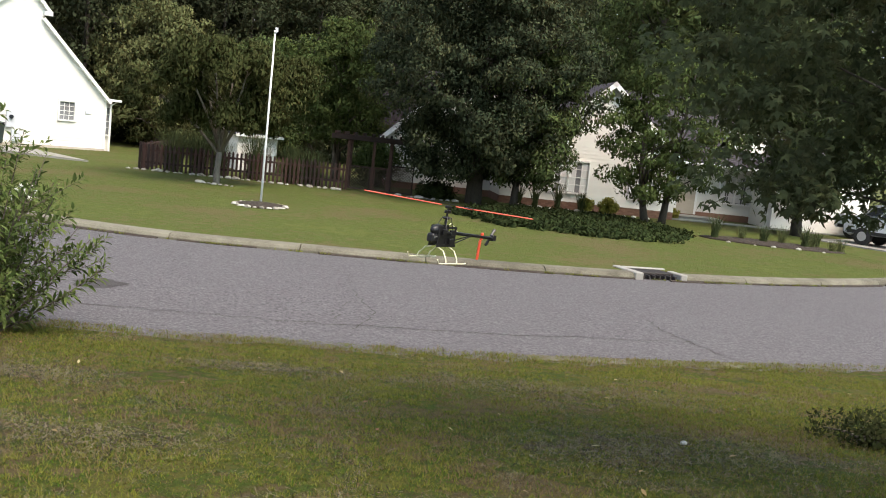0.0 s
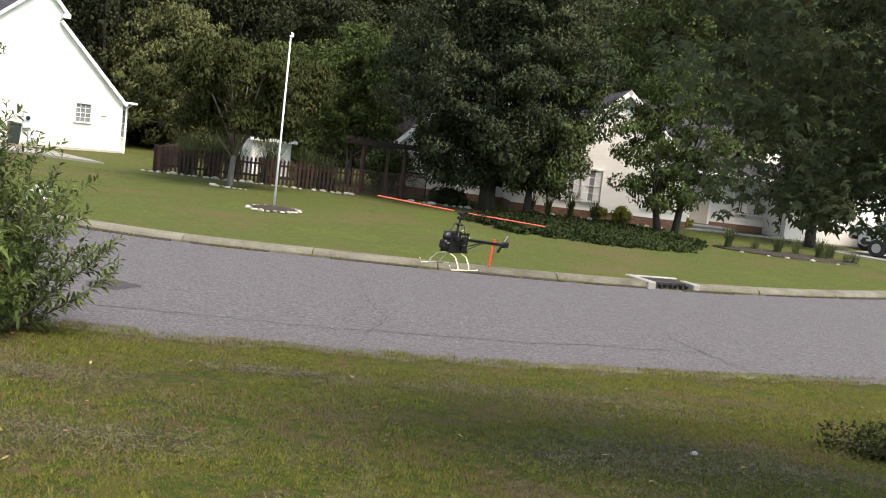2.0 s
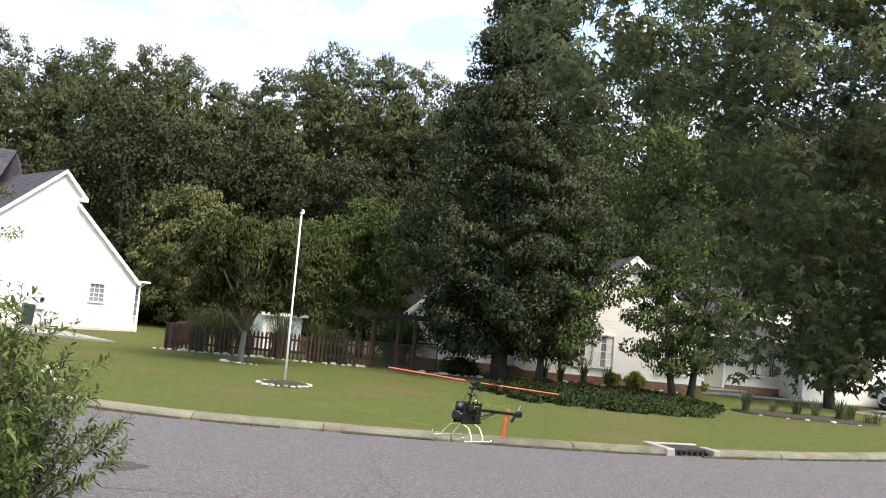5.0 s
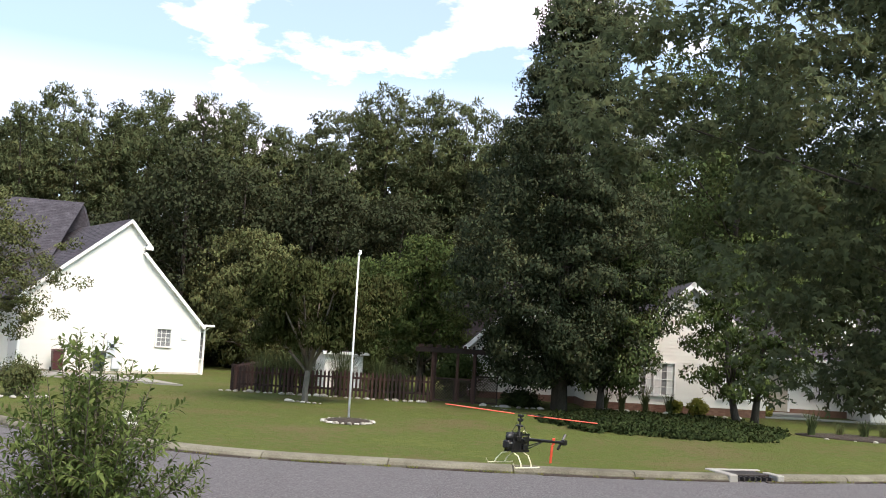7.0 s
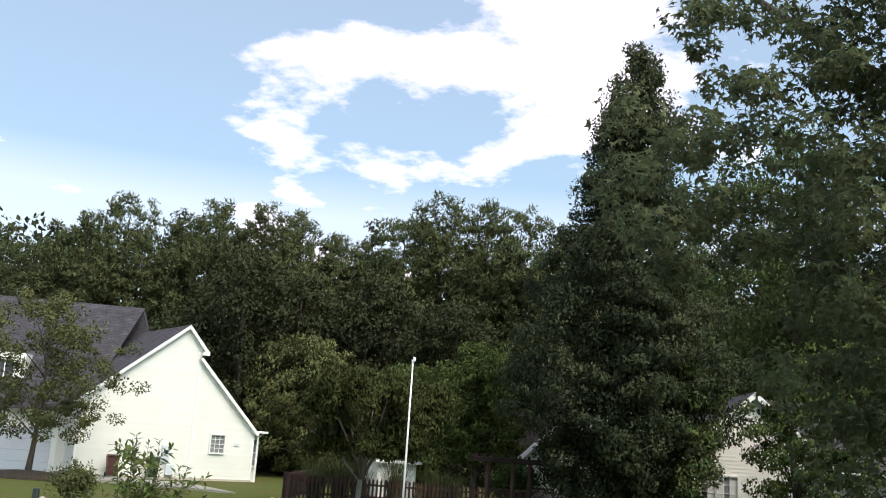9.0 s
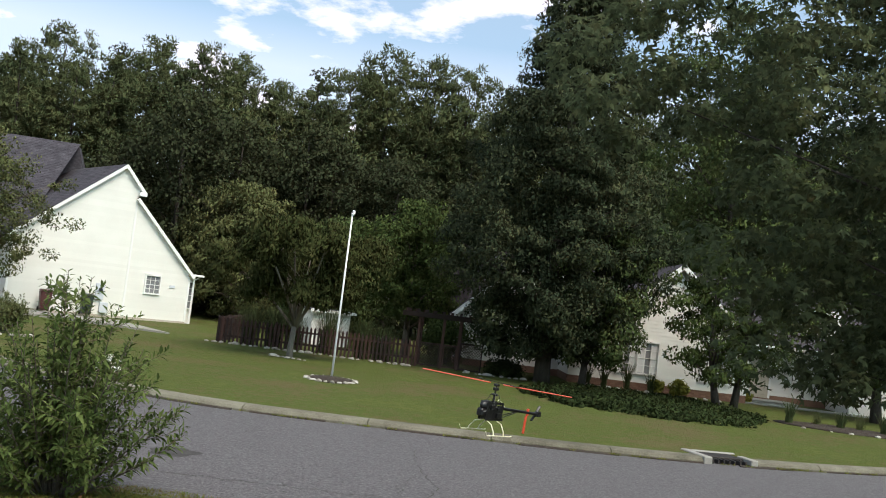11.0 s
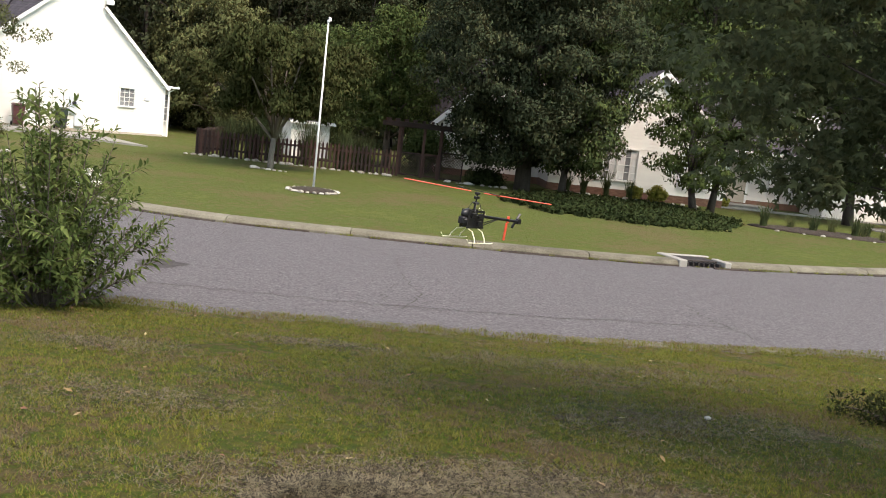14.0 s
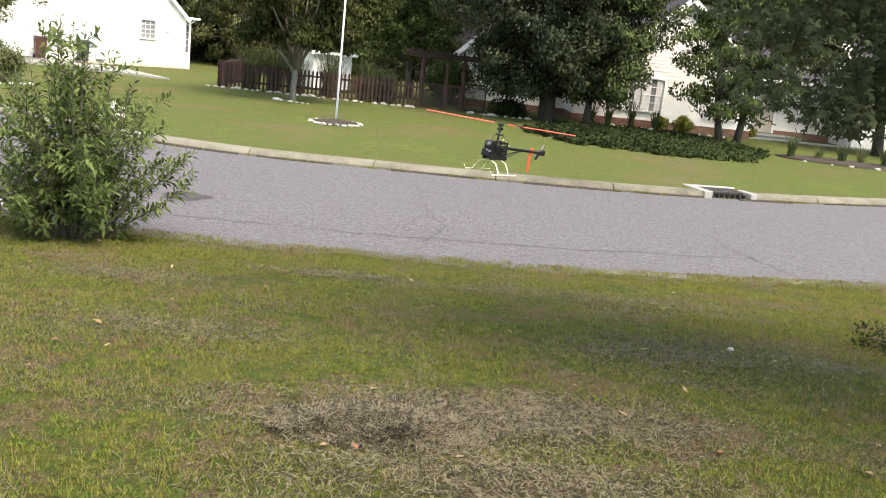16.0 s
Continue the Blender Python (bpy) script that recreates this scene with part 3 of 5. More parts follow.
# flared end of our own drive, coming in from the side
v, f = [], []
for k in range(25):
    t = k / 24
    x = -14.0 + 8.1 * t
    y0, y1 = 12.05 + 0.55 * (1 - t) ** 2, 12.25 + min(3.2, 0.63 * (-5.9 - x))
    for c in range(6):
        y = y0 + (y1 - y0) * c / 5
        z = max(gz(x, y), 0.028) + 0.02
        v += [(x, y, z), (x, y, z - 0.2)]
for r in range(24):
    for c in range(5):
        a, b = (r * 6 + c) * 2, (r * 6 + c + 6) * 2
        f += [(a, b, b + 2, a + 2), (a + 1, a + 3, b + 3, b + 1)]
    for c in (0, 5):
        a, b = (r * 6 + c) * 2, (r * 6 + c + 6) * 2
        f.append((a, a + 1, b + 1, b) if c == 0 else (a, b, b + 1, a + 1))
for c in range(5):
    a, b = c * 2, (24 * 6 + c) * 2
    f += [(a, a + 2, a + 3, a + 1), (b, b + 1, b + 3, b + 2)]
tagged(raw("driveway_near", v, f, M_concrete_new), "pale concrete driveway apron meeting the street", "driveway", kind="structure")


# ---- house parts ----
def siding(outline, y, parent, pitch=0.155, holes=(), mat=None, lap=0.02):
    """Lapped boards over an outline of (x, z) in the plane y (facing -y), one part a course, left out at holes (x0, x1, z0, z1)."""
    zs = [p[1] for p in outline]
    z = min(zs)
    n = len(outline)
    while z < max(zs) - 0.02:
        zt = min(z + pitch, max(zs))
        zm = (z + zt) / 2
        cutx = []
        for i in range(n):
            (xa, za), (xb, zb) = outline[i], outline[(i + 1) % n]
            if (za - zm) * (zb - zm) < 0:
                cutx.append((xa + (xb - xa) * (zm - za) / (zb - za), (xb - xa) / (zb - za)))
        cutx.sort()
        for (xa, ka), (xb, kb) in zip(cutx[::2], cutx[1::2]):
            spans = [(xa, xb, ka, kb)]
            for hx0, hx1, hz0, hz1 in holes:
                if hz0 < zm < hz1:
                    nxt = []
                    for a, b, k1, k2 in spans:
                        if hx1 <= a or hx0 >= b:
                            nxt.append((a, b, k1, k2))
                            continue
                        if hx0 > a:
                            nxt.append((a, hx0, k1, 0))
                        if hx1 < b:
                            nxt.append((hx1, b, 0, k2))
                    spans = nxt
            for a, b, k1, k2 in spans:
                h = (zt - z) / 2
                vs, o = [], 0
                for x, s, k in ((a, -1, k1), (b, -1, k2), (b, 1, k2), (a, 1, k1)):
                    vs.append((x + s * h * k, y - (lap if s < 0 else 0.003), z if s < 0 else zt))
                vs += [(a - h * k1, y + 0.01, z), (b - h * k2, y + 0.01, z)]
                raw("siding_board", vs, [(0, 1, 2, 3), (0, 4, 5, 1)], mat or M_siding, parent)
        z = zt


def window(parent, x0, x1, z0, z1, y, cols=3, rows=2, sashes=2, curtain=False, name="window", mat=None):
    """A white sash window in the plane y that faces -y."""
    w = empty(name, pose(0, 0, 0), "", "")
    w.parent = parent
    f = 0.07
    bm = bmesh.new()
    for a in ((x0 - f, x0, z0 - f, z1 + f), (x1, x1 + f, z0 - f, z1 + f), (x0, x1, z1, z1 + f), (x0, x1, z0 - f, z0)):
        box(bm, a[0], a[1], y - 0.05, y + 0.06, a[2], a[3])
    part("window_frame", bm, M_trim, w)
    for s in range(sashes):
        za, zb = z0 + (z1 - z0) * s / sashes, z0 + (z1 - z0) * (s + 1) / sashes
        boxed("pane", (x0, x1, y + 0.03 + 0.012 * s, y + 0.036 + 0.012 * s, za, zb), mat or M_glass, w)
        boxed("sash_rail", (x0, x1, y - 0.005, y + 0.028, zb - 0.03, zb), M_trim, w)
        for c in range(1, cols):
            xc = x0 + (x1 - x0) * c / cols
            boxed("muntin", (xc - 0.012, xc + 0.012, y + 0.005, y + 0.026, za, zb - 0.03), M_trim, w)
        for r in range(1, rows):
            zc = za + (zb - za) * r / rows
            boxed("muntin", (x0, x1, y + 0.008, y + 0.024, zc - 0.012, zc + 0.012), M_trim, w)
    if curtain:
        for xa, xb in ((x0, x0 + (x1 - x0) * 0.38), (x1 - (x1 - x0) * 0.38, x1)):
            boxed("curtain", (xa, xb, y + 0.022, y + 0.027, z0 + 0.02, z1), M_curtain, w)
    return w


def shingles(a, b, c, d, parent, course=0.17, thick=0.007):
    """A roof slope: eave from a to b, ridge from d to c. Courses are parts, one on the next."""
    a, b, c, d = map(Vector, (a, b, c, d))
    n = max(1, round((d - a).length / course))
    nrm = (b - a).cross(d - a).normalized()
    for k in range(n):
        p, q = k / n, (k + 1) / n
        e0, e1, e2, e3 = a.lerp(d, p), b.lerp(c, p), b.lerp(c, q), a.lerp(d, q)
        t = nrm * thick * 1.6
        raw("shingle_course", [e0 + t, e1 + t, e2 + nrm * 0.004, e3 + nrm * 0.004, e0 - nrm * 0.02, e1 - nrm * 0.02], [(0, 1, 2, 3), (4, 5, 1, 0)], M_shingle, parent)


# ---- white house with the steep gable ----
left_house = empty("white_gable_house", pose(-16.05, 50.4, 0.05, 0, 0, 42), "two-storey house in white lap siding with a dark shingle roof", "house")
OUT = [(0.1, 0.2), (-9.2, 0.2), (-9.2, 3.75), (-4.2, 7.86), (-3.32, 6.86), (-3.32, 6.3), (0.1, 2.85)]
prism("wall", OUT, 0.0, 9.0, M_siding, left_house)
wl_ = empty("siding", pose(0, 0, 0), "", "")
wl_.parent = left_house
siding(OUT, -0.004, wl_, holes=[(-2.42, -1.53, 1.47, 2.51)])
prism("foundation", [(-9.15, -0.3), (-9.15, 0.2), (0.08, 0.2), (0.08, -0.3)], -0.03, 9.0, M_found, left_house)
# seam trim where the lower wing starts, and corner trims
for x, z1 in ((-3.38, 6.3), (0.04, 2.8), (-9.14, 3.7)):
    boxed("corner_trim", (x - 0.05, x + 0.05, -0.05, 0.0, 0.2, z1), M_trim, left_house)
window(left_house, -2.35, -1.60, 1.54, 2.44, -0.055, 3, 2, mat=M_glass_blind)
boxed("vent_grille", (-1.02, -0.74, -0.06, -0.01, 1.92, 2.06), M_garage, left_house)
meter = boxed("meter_box", (-4.9, -4.48, -0.16, -0.01, 0.95, 1.76), M_garage, left_house, 0.01)
bm = bmesh.new()
tube(bm, [(-4.69, -0.16, 1.45), (-4.69, -0.24, 1.45)], [0.1, 0.1], 12)
part("meter_dial", bm, M_glass, meter)
boxed("meter_box", (-4.62, -4.2, -0.16, -0.01, 0.3, 0.82), M_garage, left_house, 0.01)
# the side bay with its tall window, gutter end and downspout
boxed("bay_wall", (0.1, 0.55, 0.35, 3.4, -0.1, 2.66), M_siding, left_house)
window(left_house, 0.20, 0.42, 0.95, 2.35, 0.30, 1, 2, name="bay_window", mat=M_glass_blind)
boxed("gutter", (-0.1, 0.82, -0.18, 3.6, 2.66, 2.78), M_trim, left_house, 0.02)
bm = bmesh.new()
tube(bm, [(0.75, 0.1, 2.7), (0.32, 0.02, 2.45), (0.32, 0.02, 0.1), (0.6, -0.25, 0.0)], [0.045] * 4, 8)
part("downspout", bm, M_trim, left_house)
roof = empty("roof", pose(0, 0, 0), "", "")
roof.parent = left_house
for p, q in (((-9.6, 3.58), (-4.2, 7.97)), ((-4.2, 7.97), (-3.03, 6.66)), ((-3.36, 6.36), (0.28, 2.62))):
    (xa, za), (xb, zb) = p, q
    L = math.hypot(xb - xa, zb - za)
    nx, nz = -(zb - za) / L, (xb - xa) / L
    prism("rake_board", [(xa, za), (xb, zb), (xb - nx * 0.15, zb - nz * 0.15), (xa - nx * 0.15, za - nz * 0.15)], -0.25, -0.2, M_trim, roof)
    prism("soffit", [(xa - nx * 0.11, za - nz * 0.11), (xb - nx * 0.11, zb - nz * 0.11), (xb - nx * 0.15, zb - nz * 0.15), (xa - nx * 0.15, za - nz * 0.15)], -0.2, 0.0, M_trim, roof)
    prism("roof_deck", [(xa, za), (xb, zb), (xb - nx * 0.10, zb - nz * 0.10), (xa - nx * 0.10, za - nz * 0.10)], -0.2, 9.2, M_shingle, roof)
# boxed return where the upper eave ends over the lower roof
boxed("eave_return", (-3.38, -3.0, -0.26, 0.02, 6.46, 6.66), M_trim, roof, 0.01)
shingles((-9.6, 9.2, 3.58), (-9.6, -0.25, 3.58), (-4.2, -0.25, 7.97), (-4.2, 9.2, 7.97), roof)
# garage wing, turned a little, with its long front slope
wing = empty("garage_wing", pose(0, 0, 0, 0, 0, -23), "", "")
wing.parent = left_house
prism("wing_wall", [(-24, 0.2), (-24, 3.2), (-8.9, 3.2), (-8.9, 0.2)], -2.2, 9.0, M_siding, wing)
prism("wing_foundation", [(-24, -0.3), (-24, 0.2), (-8.95, 0.2), (-8.95, -0.3)], -2.22, 9.0, M_found, wing)
shingles((-24.5, -2.6, 3.1), (-8.6, -2.6, 3.1), (-6.9, 5.9, 9.475), (-24.5, 5.9, 9.475), wing)
prism("gable_end", [(-24.4, 3.0), (-24.4, 9.38), (-7.0, 9.38), (-6.2, 7.0), (-6.2, 3.0)], 5.95, 7.9, M_shingle, wing)
for k in range(4):
    boxed("garage_door_panel", (-14.6, -9.75, -2.27, -2.22, 0.02 + k * 0.54, 0.02 + k * 0.54 + 0.53), M_garage, wing, 0.015)
for a in ((-14.8, -14.62, 0.0, 2.35), (-9.73, -9.5, 0.0, 2.35), (-14.62, -9.73, 2.19, 2.35)):
    boxed("door_trim", (a[0], a[1], -2.29, -2.2, a[2], a[3]), M_trim, wing)
boxed("dormer", (-13.6, -11.8, -0.6, 3.0, 4.0, 5.9), M_siding, wing)
for x in (-13.2, -12.75, -12.3):
    boxed("dormer_muntin", (x - 0.03, x + 0.03, -0.66, -0.62, 4.5, 5.5), M_trim, wing)
boxed("dormer_pane", (-13.2, -12.3, -0.64, -0.61, 4.5, 5.5), M_glass, wing)

# ---- white house behind the trees ----
right_house = empty("white_ranch_house", pose(3.9, 42.2, 0.1, 0, 0, 3), "single-storey white-sided house with a brick base and gabled front", "house")
WING = [(0, 0.38), (0, 2.72), (1.2, 2.72), (4.55, 5.7), (7.9, 2.72), (7.9, 0.38)]
prism("wall", WING, 0.0, 9.0, M_siding, right_house)
sd = empty("siding", pose(0, 0, 0), "", "")
sd.parent = right_house
siding(WING, -0.004, sd, holes=[(2.0, 3.95, 0.75, 2.25), (5.75, 7.15, 0.75, 2.25)])
bb = empty("brick_base", pose(0, 0, 0), "", "")
bb.parent = right_house
prism("brick_wall", [(0.0, -0.2), (0.0, 0.38), (7.9, 0.38), (7.9, -0.2)], 0.0, 8.0, M_brick, bb)
bme = bpy.data.meshes.new("brick")
bm = bmesh.new()
box(bm, 0, 0.195, -0.012, 0.05, 0, 0.058)
bm.to_mesh(bme)
bm.free()
bme.materials.append(M_brick)
for r in range(6):
    for c in range(38):
        ob = new("brick", bme)
        ob.parent = bb
        ob.location = (c * 0.207 + (0.1 if r % 2 else 0) - 0.05, 0, -0.02 + r * 0.067)
for wx in (2.08, 3.0):
    window(right_house, wx, wx + 0.86, 0.82, 2.18, -0.055, 3, 2, curtain=True, mat=M_glass_blind)
for wx in (5.83, 6.49):
    window(right_house, wx, wx + 0.58, 0.82, 2.18, -0.055, 2, 2, curtain=True, mat=M_glass_blind)
rr = empty("roof", pose(0, 0, 0), "", "")
rr.parent = right_house
for (xa, za), (xb, zb) in (((0.75, 2.4), (4.55, 5.82)), ((4.55, 5.82), (8.35, 2.4))):
    L = math.hypot(xb - xa, zb - za)
    nx, nz = -(zb - za) / L, (xb - xa) / L
    prism("rake_board", [(xa, za), (xb, zb), (xb - nx * 0.2, zb - nz * 0.2), (xa - nx * 0.2, za - nz * 0.2)], -0.36, -0.3, M_trim, rr)
    prism("roof_deck", [(xa, za), (xb, zb), (xb - nx * 0.1, zb - nz * 0.1), (xa - nx * 0.1, za - nz * 0.1)], -0.3, 9.0, M_shingle, rr)
boxed("gutter", (-0.4, 1.2, -0.4, -0.28, 2.62, 2.74), M_trim, rr, 0.01)
# main body, set back
SIDE = [(-5.0, 0.35), (-5.0, 2.72), (-1.5, 6.0), (-0.02, 4.6), (-0.02, 0.35)]
prism("main_wall", SIDE, 3.4, 11.0, M_siding, right_house)
for (xa, za), (xb, zb) in (((-5.4, 2.35), (-1.5, 6.12)), ((-1.5, 6.12), (0.9, 3.85))):
    L = math.hypot(xb - xa, zb - za)
    nx, nz = -(zb - za) / L, (xb - xa) / L
    prism("rake_board", [(xa, za), (xb, zb), (xb - nx * 0.2, zb - nz * 0.2), (xa - nx * 0.2, za - nz * 0.2)], 3.04, 3.1, M_trim, rr)
    prism("roof_deck", [(xa, za), (xb, zb), (xb - nx * 0.1, zb - nz * 0.1), (xa - nx * 0.1, za - nz * 0.1)], 3.1, 7.6, M_shingle, rr)
boxed("main_wall", (7.92, 16.2, 3.6, 11.0, 0.35, 2.72), M_siding, right_house)
boxed("brick_base", (-5.0, -0.02, 3.38, 11.0, -0.2, 0.35), M_brick, right_house)
boxed("brick_base", (7.92, 16.2, 3.58, 11.0, -0.2, 0.35), M_brick, right_house)
s2 = empty("siding", pose(0, 0, 0), "", "")
s2.parent = right_house
siding(SIDE, 3.396, s2, holes=[(-3.5, -2.5, 0.9, 2.2)])
siding([(7.95, 0.35), (7.95, 2.72), (16.2, 2.72), (16.2, 0.35)], 3.596, s2, holes=[(9.1, 10.2, 0.2, 2.3), (11.2, 12.9, 0.85, 2.2)])
window(right_house, -3.42, -2.58, 0.97, 2.13, 3.345, 3, 2)
for wx in (11.28, 12.1):
    window(right_house, wx, wx + 0.74, 0.92, 2.13, 3.545, 2, 2, curtain=True)
fd = empty("front_door", pose(0, 0, 0), "", "")
fd.parent = right_house
boxed("door_leaf", (9.2, 10.1, 3.56, 3.6, 0.2, 2.22), M_door, fd)
for zz in (0.35, 1.0, 1.6):
    boxed("door_panel", (9.32, 9.98, 3.545, 3.565, zz, zz + 0.5), M_door, fd, 0.01)
for a in ((9.1, 9.2, 0.2, 2.32), (10.1, 10.2, 0.2, 2.32), (9.2, 10.1, 2.22, 2.32)):
    boxed("door_frame", (a[0], a[1], 3.54, 3.62, a[2], a[3]), M_trim, fd)
boxed("porch", (8.2, 11.0, 1.9, 3.55, -0.1, 0.16), M_concrete_new, right_house, 0.01)
shingles((0.9, 2.9, 2.68), (16.7, 2.9, 2.68), (16.7, 7.2, 6.0), (0.9, 7.2, 6.0), rr)
prism("roof_deck", [(-5.4, 2.7), (-5.4, 6.0), (16.6, 6.0), (16.6, 2.7)], 7.3, 7.5, M_shingle, rr)
boxed("gutter", (7.95, 16.7, 2.8, 2.92, 2.58, 2.7), M_trim, rr, 0.01)
boxed("garage_block", (12.9, 17.5, 1.0, 3.55, 0.0, 2.6), M_siding, right_house)
siding([(12.9, 0.0), (12.9, 2.6), (17.5, 2.6), (17.5, 0.0)], 0.996, s2)
boxed("gutter", (12.7, 17.7, 0.86, 0.98, 2.56, 2.68), M_trim, rr, 0.01)
boxed("dormer", (11.6, 13.4, 3.9, 6.5, 3.3, 4.7), M_siding, right_house)
boxed("walk", (6.0, 16.5, 0.2, 1.2, -0.05, 0.09), M_concrete_new, right_house)

# ---- flagpole ----
pole = empty("flagpole", pose(-4.40, 28.8, 0.13), "bare white metal flagpole in a stone ring", "flagpole")
bm = bmesh.new()
tube(bm, [(0, 0, -0.1), (0, 0, 2.6), (0, 0, 5.08)], [0.036, 0.030, 0.024], 12)
part("shaft", bm, M_pole, pole, smooth=True)
bm = bmesh.new()
tube(bm, [(0, 0, 5.08), (0, 0, 5.13), (0.05, 0, 5.16), (0.05, 0, 5.21), (0, 0, 5.24)], [0.03, 0.055, 0.05, 0.045, 0.02], 10)
part("truck", bm, M_pole, pole, "finial cap with pulley")
mulch = bmesh.new()
bmesh.ops.create_uvsphere(mulch, u_segments=20, v_segments=8, radius=1)
for q in mulch.verts:
    q.co = Vector((q.co.x * 0.8 * (1 + 0.1 * noise.noise(q.co * 2)), q.co.y * 0.8, q.co.z * 0.13))
tagged(part("mulch_bed", mulch, M_mulch, smooth=True), "round bed of dark mulch at the flagpole", "mulch bed").location = (-4.37, 28.55, 0.14)
for k in range(22):
    a = k / 22 * 2 * math.pi + 0.1
    r = rock("edging_stone", (0.10 + 0.045 * math.sin(k * 2.3), 0.075 + 0.03 * math.cos(k * 1.7), 0.05 + 0.018 * math.sin(k * 3.1)), k, M_stone)
    r.location = (-4.37 + 0.74 * math.cos(a), 28.55 + 0.85 * math.sin(a), 0.165)
    r.rotation_euler = (0, 0, a * 1.7)
    tagged(r, "whitewashed stone of the flagpole ring", "stone", "stones round the flagpole")


# ---- picket fence, pergola, shed ----
def picket_fence(name, x0, y0, x1, y1, h, label):
    L = math.hypot(x1 - x0, y1 - y0)
    f = empty(name, pose(x0, y0, 0.12, 0, 0, math.degrees(math.atan2(y1 - y0, x1 - x0))), label, "fence")
    me = bpy.data.meshes.new("picket")
    bm = bmesh.new()
    vs = [bm.verts.new(p) for p in ((-0.045, -0.02, 0.04), (0.045, -0.02, 0.04), (0.045, -0.02, h - 0.09), (0, -0.02, h), (-0.045, -0.02, h - 0.09))]
    g = bmesh.ops.extrude_face_region(bm, geom=[bm.faces.new(vs)])
    for e in g["geom"]:
        if isinstance(e, bmesh.types.BMVert):
            e.co.y += 0.02
    bmesh.ops.recalc_face_normals(bm, faces=bm.faces)
    bm.to_mesh(me)
    bm.free()
    me.materials.append(M_fence)
    n = int(L / 0.165)
    for k in range(n):
        ob = new("picket", me)
        ob.parent = f
        ob.location = (0.08 + k * L / n, -0.022, 0.012 * math.sin(k * 1.9))
    for z in (0.3, h - 0.32):
        boxed("rail", (0, L, 0.0, 0.04, z, z + 0.085), M_fence, f)
    for k in range(int(L / 2.3) + 1):
        boxed("post", (k * 2.3 - 0.045, k * 2.3 + 0.045, 0.04, 0.13, -0.1, h + 0.02), M_fence, f)
    return f


picket_fence("picket_fence", -10.9, 39.3, -2.75, 40.1, 1.12, "dark red-brown stained picket fence at the lawn's back")
picket_fence("picket_fence", -10.95, 39.45, -11.6, 47.5, 1.12, "dark red-brown stained picket fence running back")

pergola = empty("pergola", pose(-2.7, 40.2, 0.12), "dark stained wooden pergola gate with lattice panels", "pergola")
for x, y in ((0, 0), (0, 1.6), (1.75, 0), (1.75, 1.6), (1.05, 0)):
    boxed("post", (x - 0.06, x + 0.06, y - 0.06, y + 0.06, -0.1, 2.3), M_fence, pergola, 0.008)
for y in (-0.09, 1.6):
    boxed("beam", (-0.75, 2.6, y - 0.05, y + 0.03, 2.1, 2.3), M_fence, pergola, 0.008)
for k in range(9):
    boxed("rafter", (-0.6 + k * 0.38, -0.56 + k * 0.38, -0.55, 2.1, 2.302, 2.42), M_fence, pergola)


def lattice(parent, x0, x1, z0, z1, y, step=0.12):
    bm = bmesh.new()
    w = 0.018
    for sgn, yy in ((1, 0.0), (-1, 0.012)):
        c = x0 - (z1 - z0)
        while c < x1 + (z1 - z0):
            xa, xb = c, c + (z1 - z0)
            lo, hi = max(xa, x0), min(xb, x1)
            if hi - lo > 0.03:
                za, zb = z0 + (lo - xa), z0 + (hi - xa)
                if sgn < 0:
                    za, zb = z1 - (lo - xa), z1 - (hi - xa)
                vs = [bm.verts.new((px, y + yy, pz)) for px, pz in ((lo, za - w), (hi, zb - w), (hi, zb + w), (lo, za + w))]
                fc = bm.faces.new(vs)
                g = bmesh.ops.extrude_face_region(bm, geom=[fc])
                for e in g["geom"]:
                    if isinstance(e, bmesh.types.BMVert):
                        e.co.y += 0.01
            c += step
    bmesh.ops.recalc_face_normals(bm, faces=bm.faces)
    part("lattice", bm, M_fence, parent)
    bm = bmesh.new()
    for a in ((x0 - 0.03, x1 + 0.03, z1, z1 + 0.06), (x0 - 0.03, x1 + 0.03, z0 - 0.06, z0), (x0 - 0.03, x0 + 0.02, z0, z1), (x1 - 0.02, x1 + 0.03, z0, z1)):
        box(bm, a[0], a[1], y - 0.015, y + 0.035, a[2], a[3])
    part("lattice_frame", bm, M_fence, parent)


lattice(pergola, 0.1, 0.95, 0.15, 1.0, -0.02)
lattice(pergola, 1.15, 1.66, 0.15, 1.0, -0.02)
lattice(pergola, 1.85, 2.75, 0.12, 1.15, -0.02)

shed = empty("garden_shed", pose(-6.65, 47.2, -0.1, 0, 0, 30), "small white-sided garden shed behind the fence", "shed")
prism("wall", [(-2.0, 0), (-2.0, 1.95), (0, 1.95), (0, 0)], 0, 1.8, M_siding, shed)
ss = empty("siding", pose(0, 0, 0), "", "")
ss.parent = shed
siding([(-2.0, 0), (-2.0, 1.95), (0, 1.95), (0, 0)], -0.004, ss, 0.13)
boxed("door", (-0.62, -0.08, -0.04, -0.01, 0.05, 1.8), M_trim, shed)
prism("roof", [(-2.2, 1.92), (-2.2, 2.0), (0.2, 2.0), (0.2, 1.92)], -0.25, 2.0, M_shingle, shed)
boxed("fascia", (-2.2, 0.2, -0.28, -0.255, 1.86, 2.0), M_trim, shed)


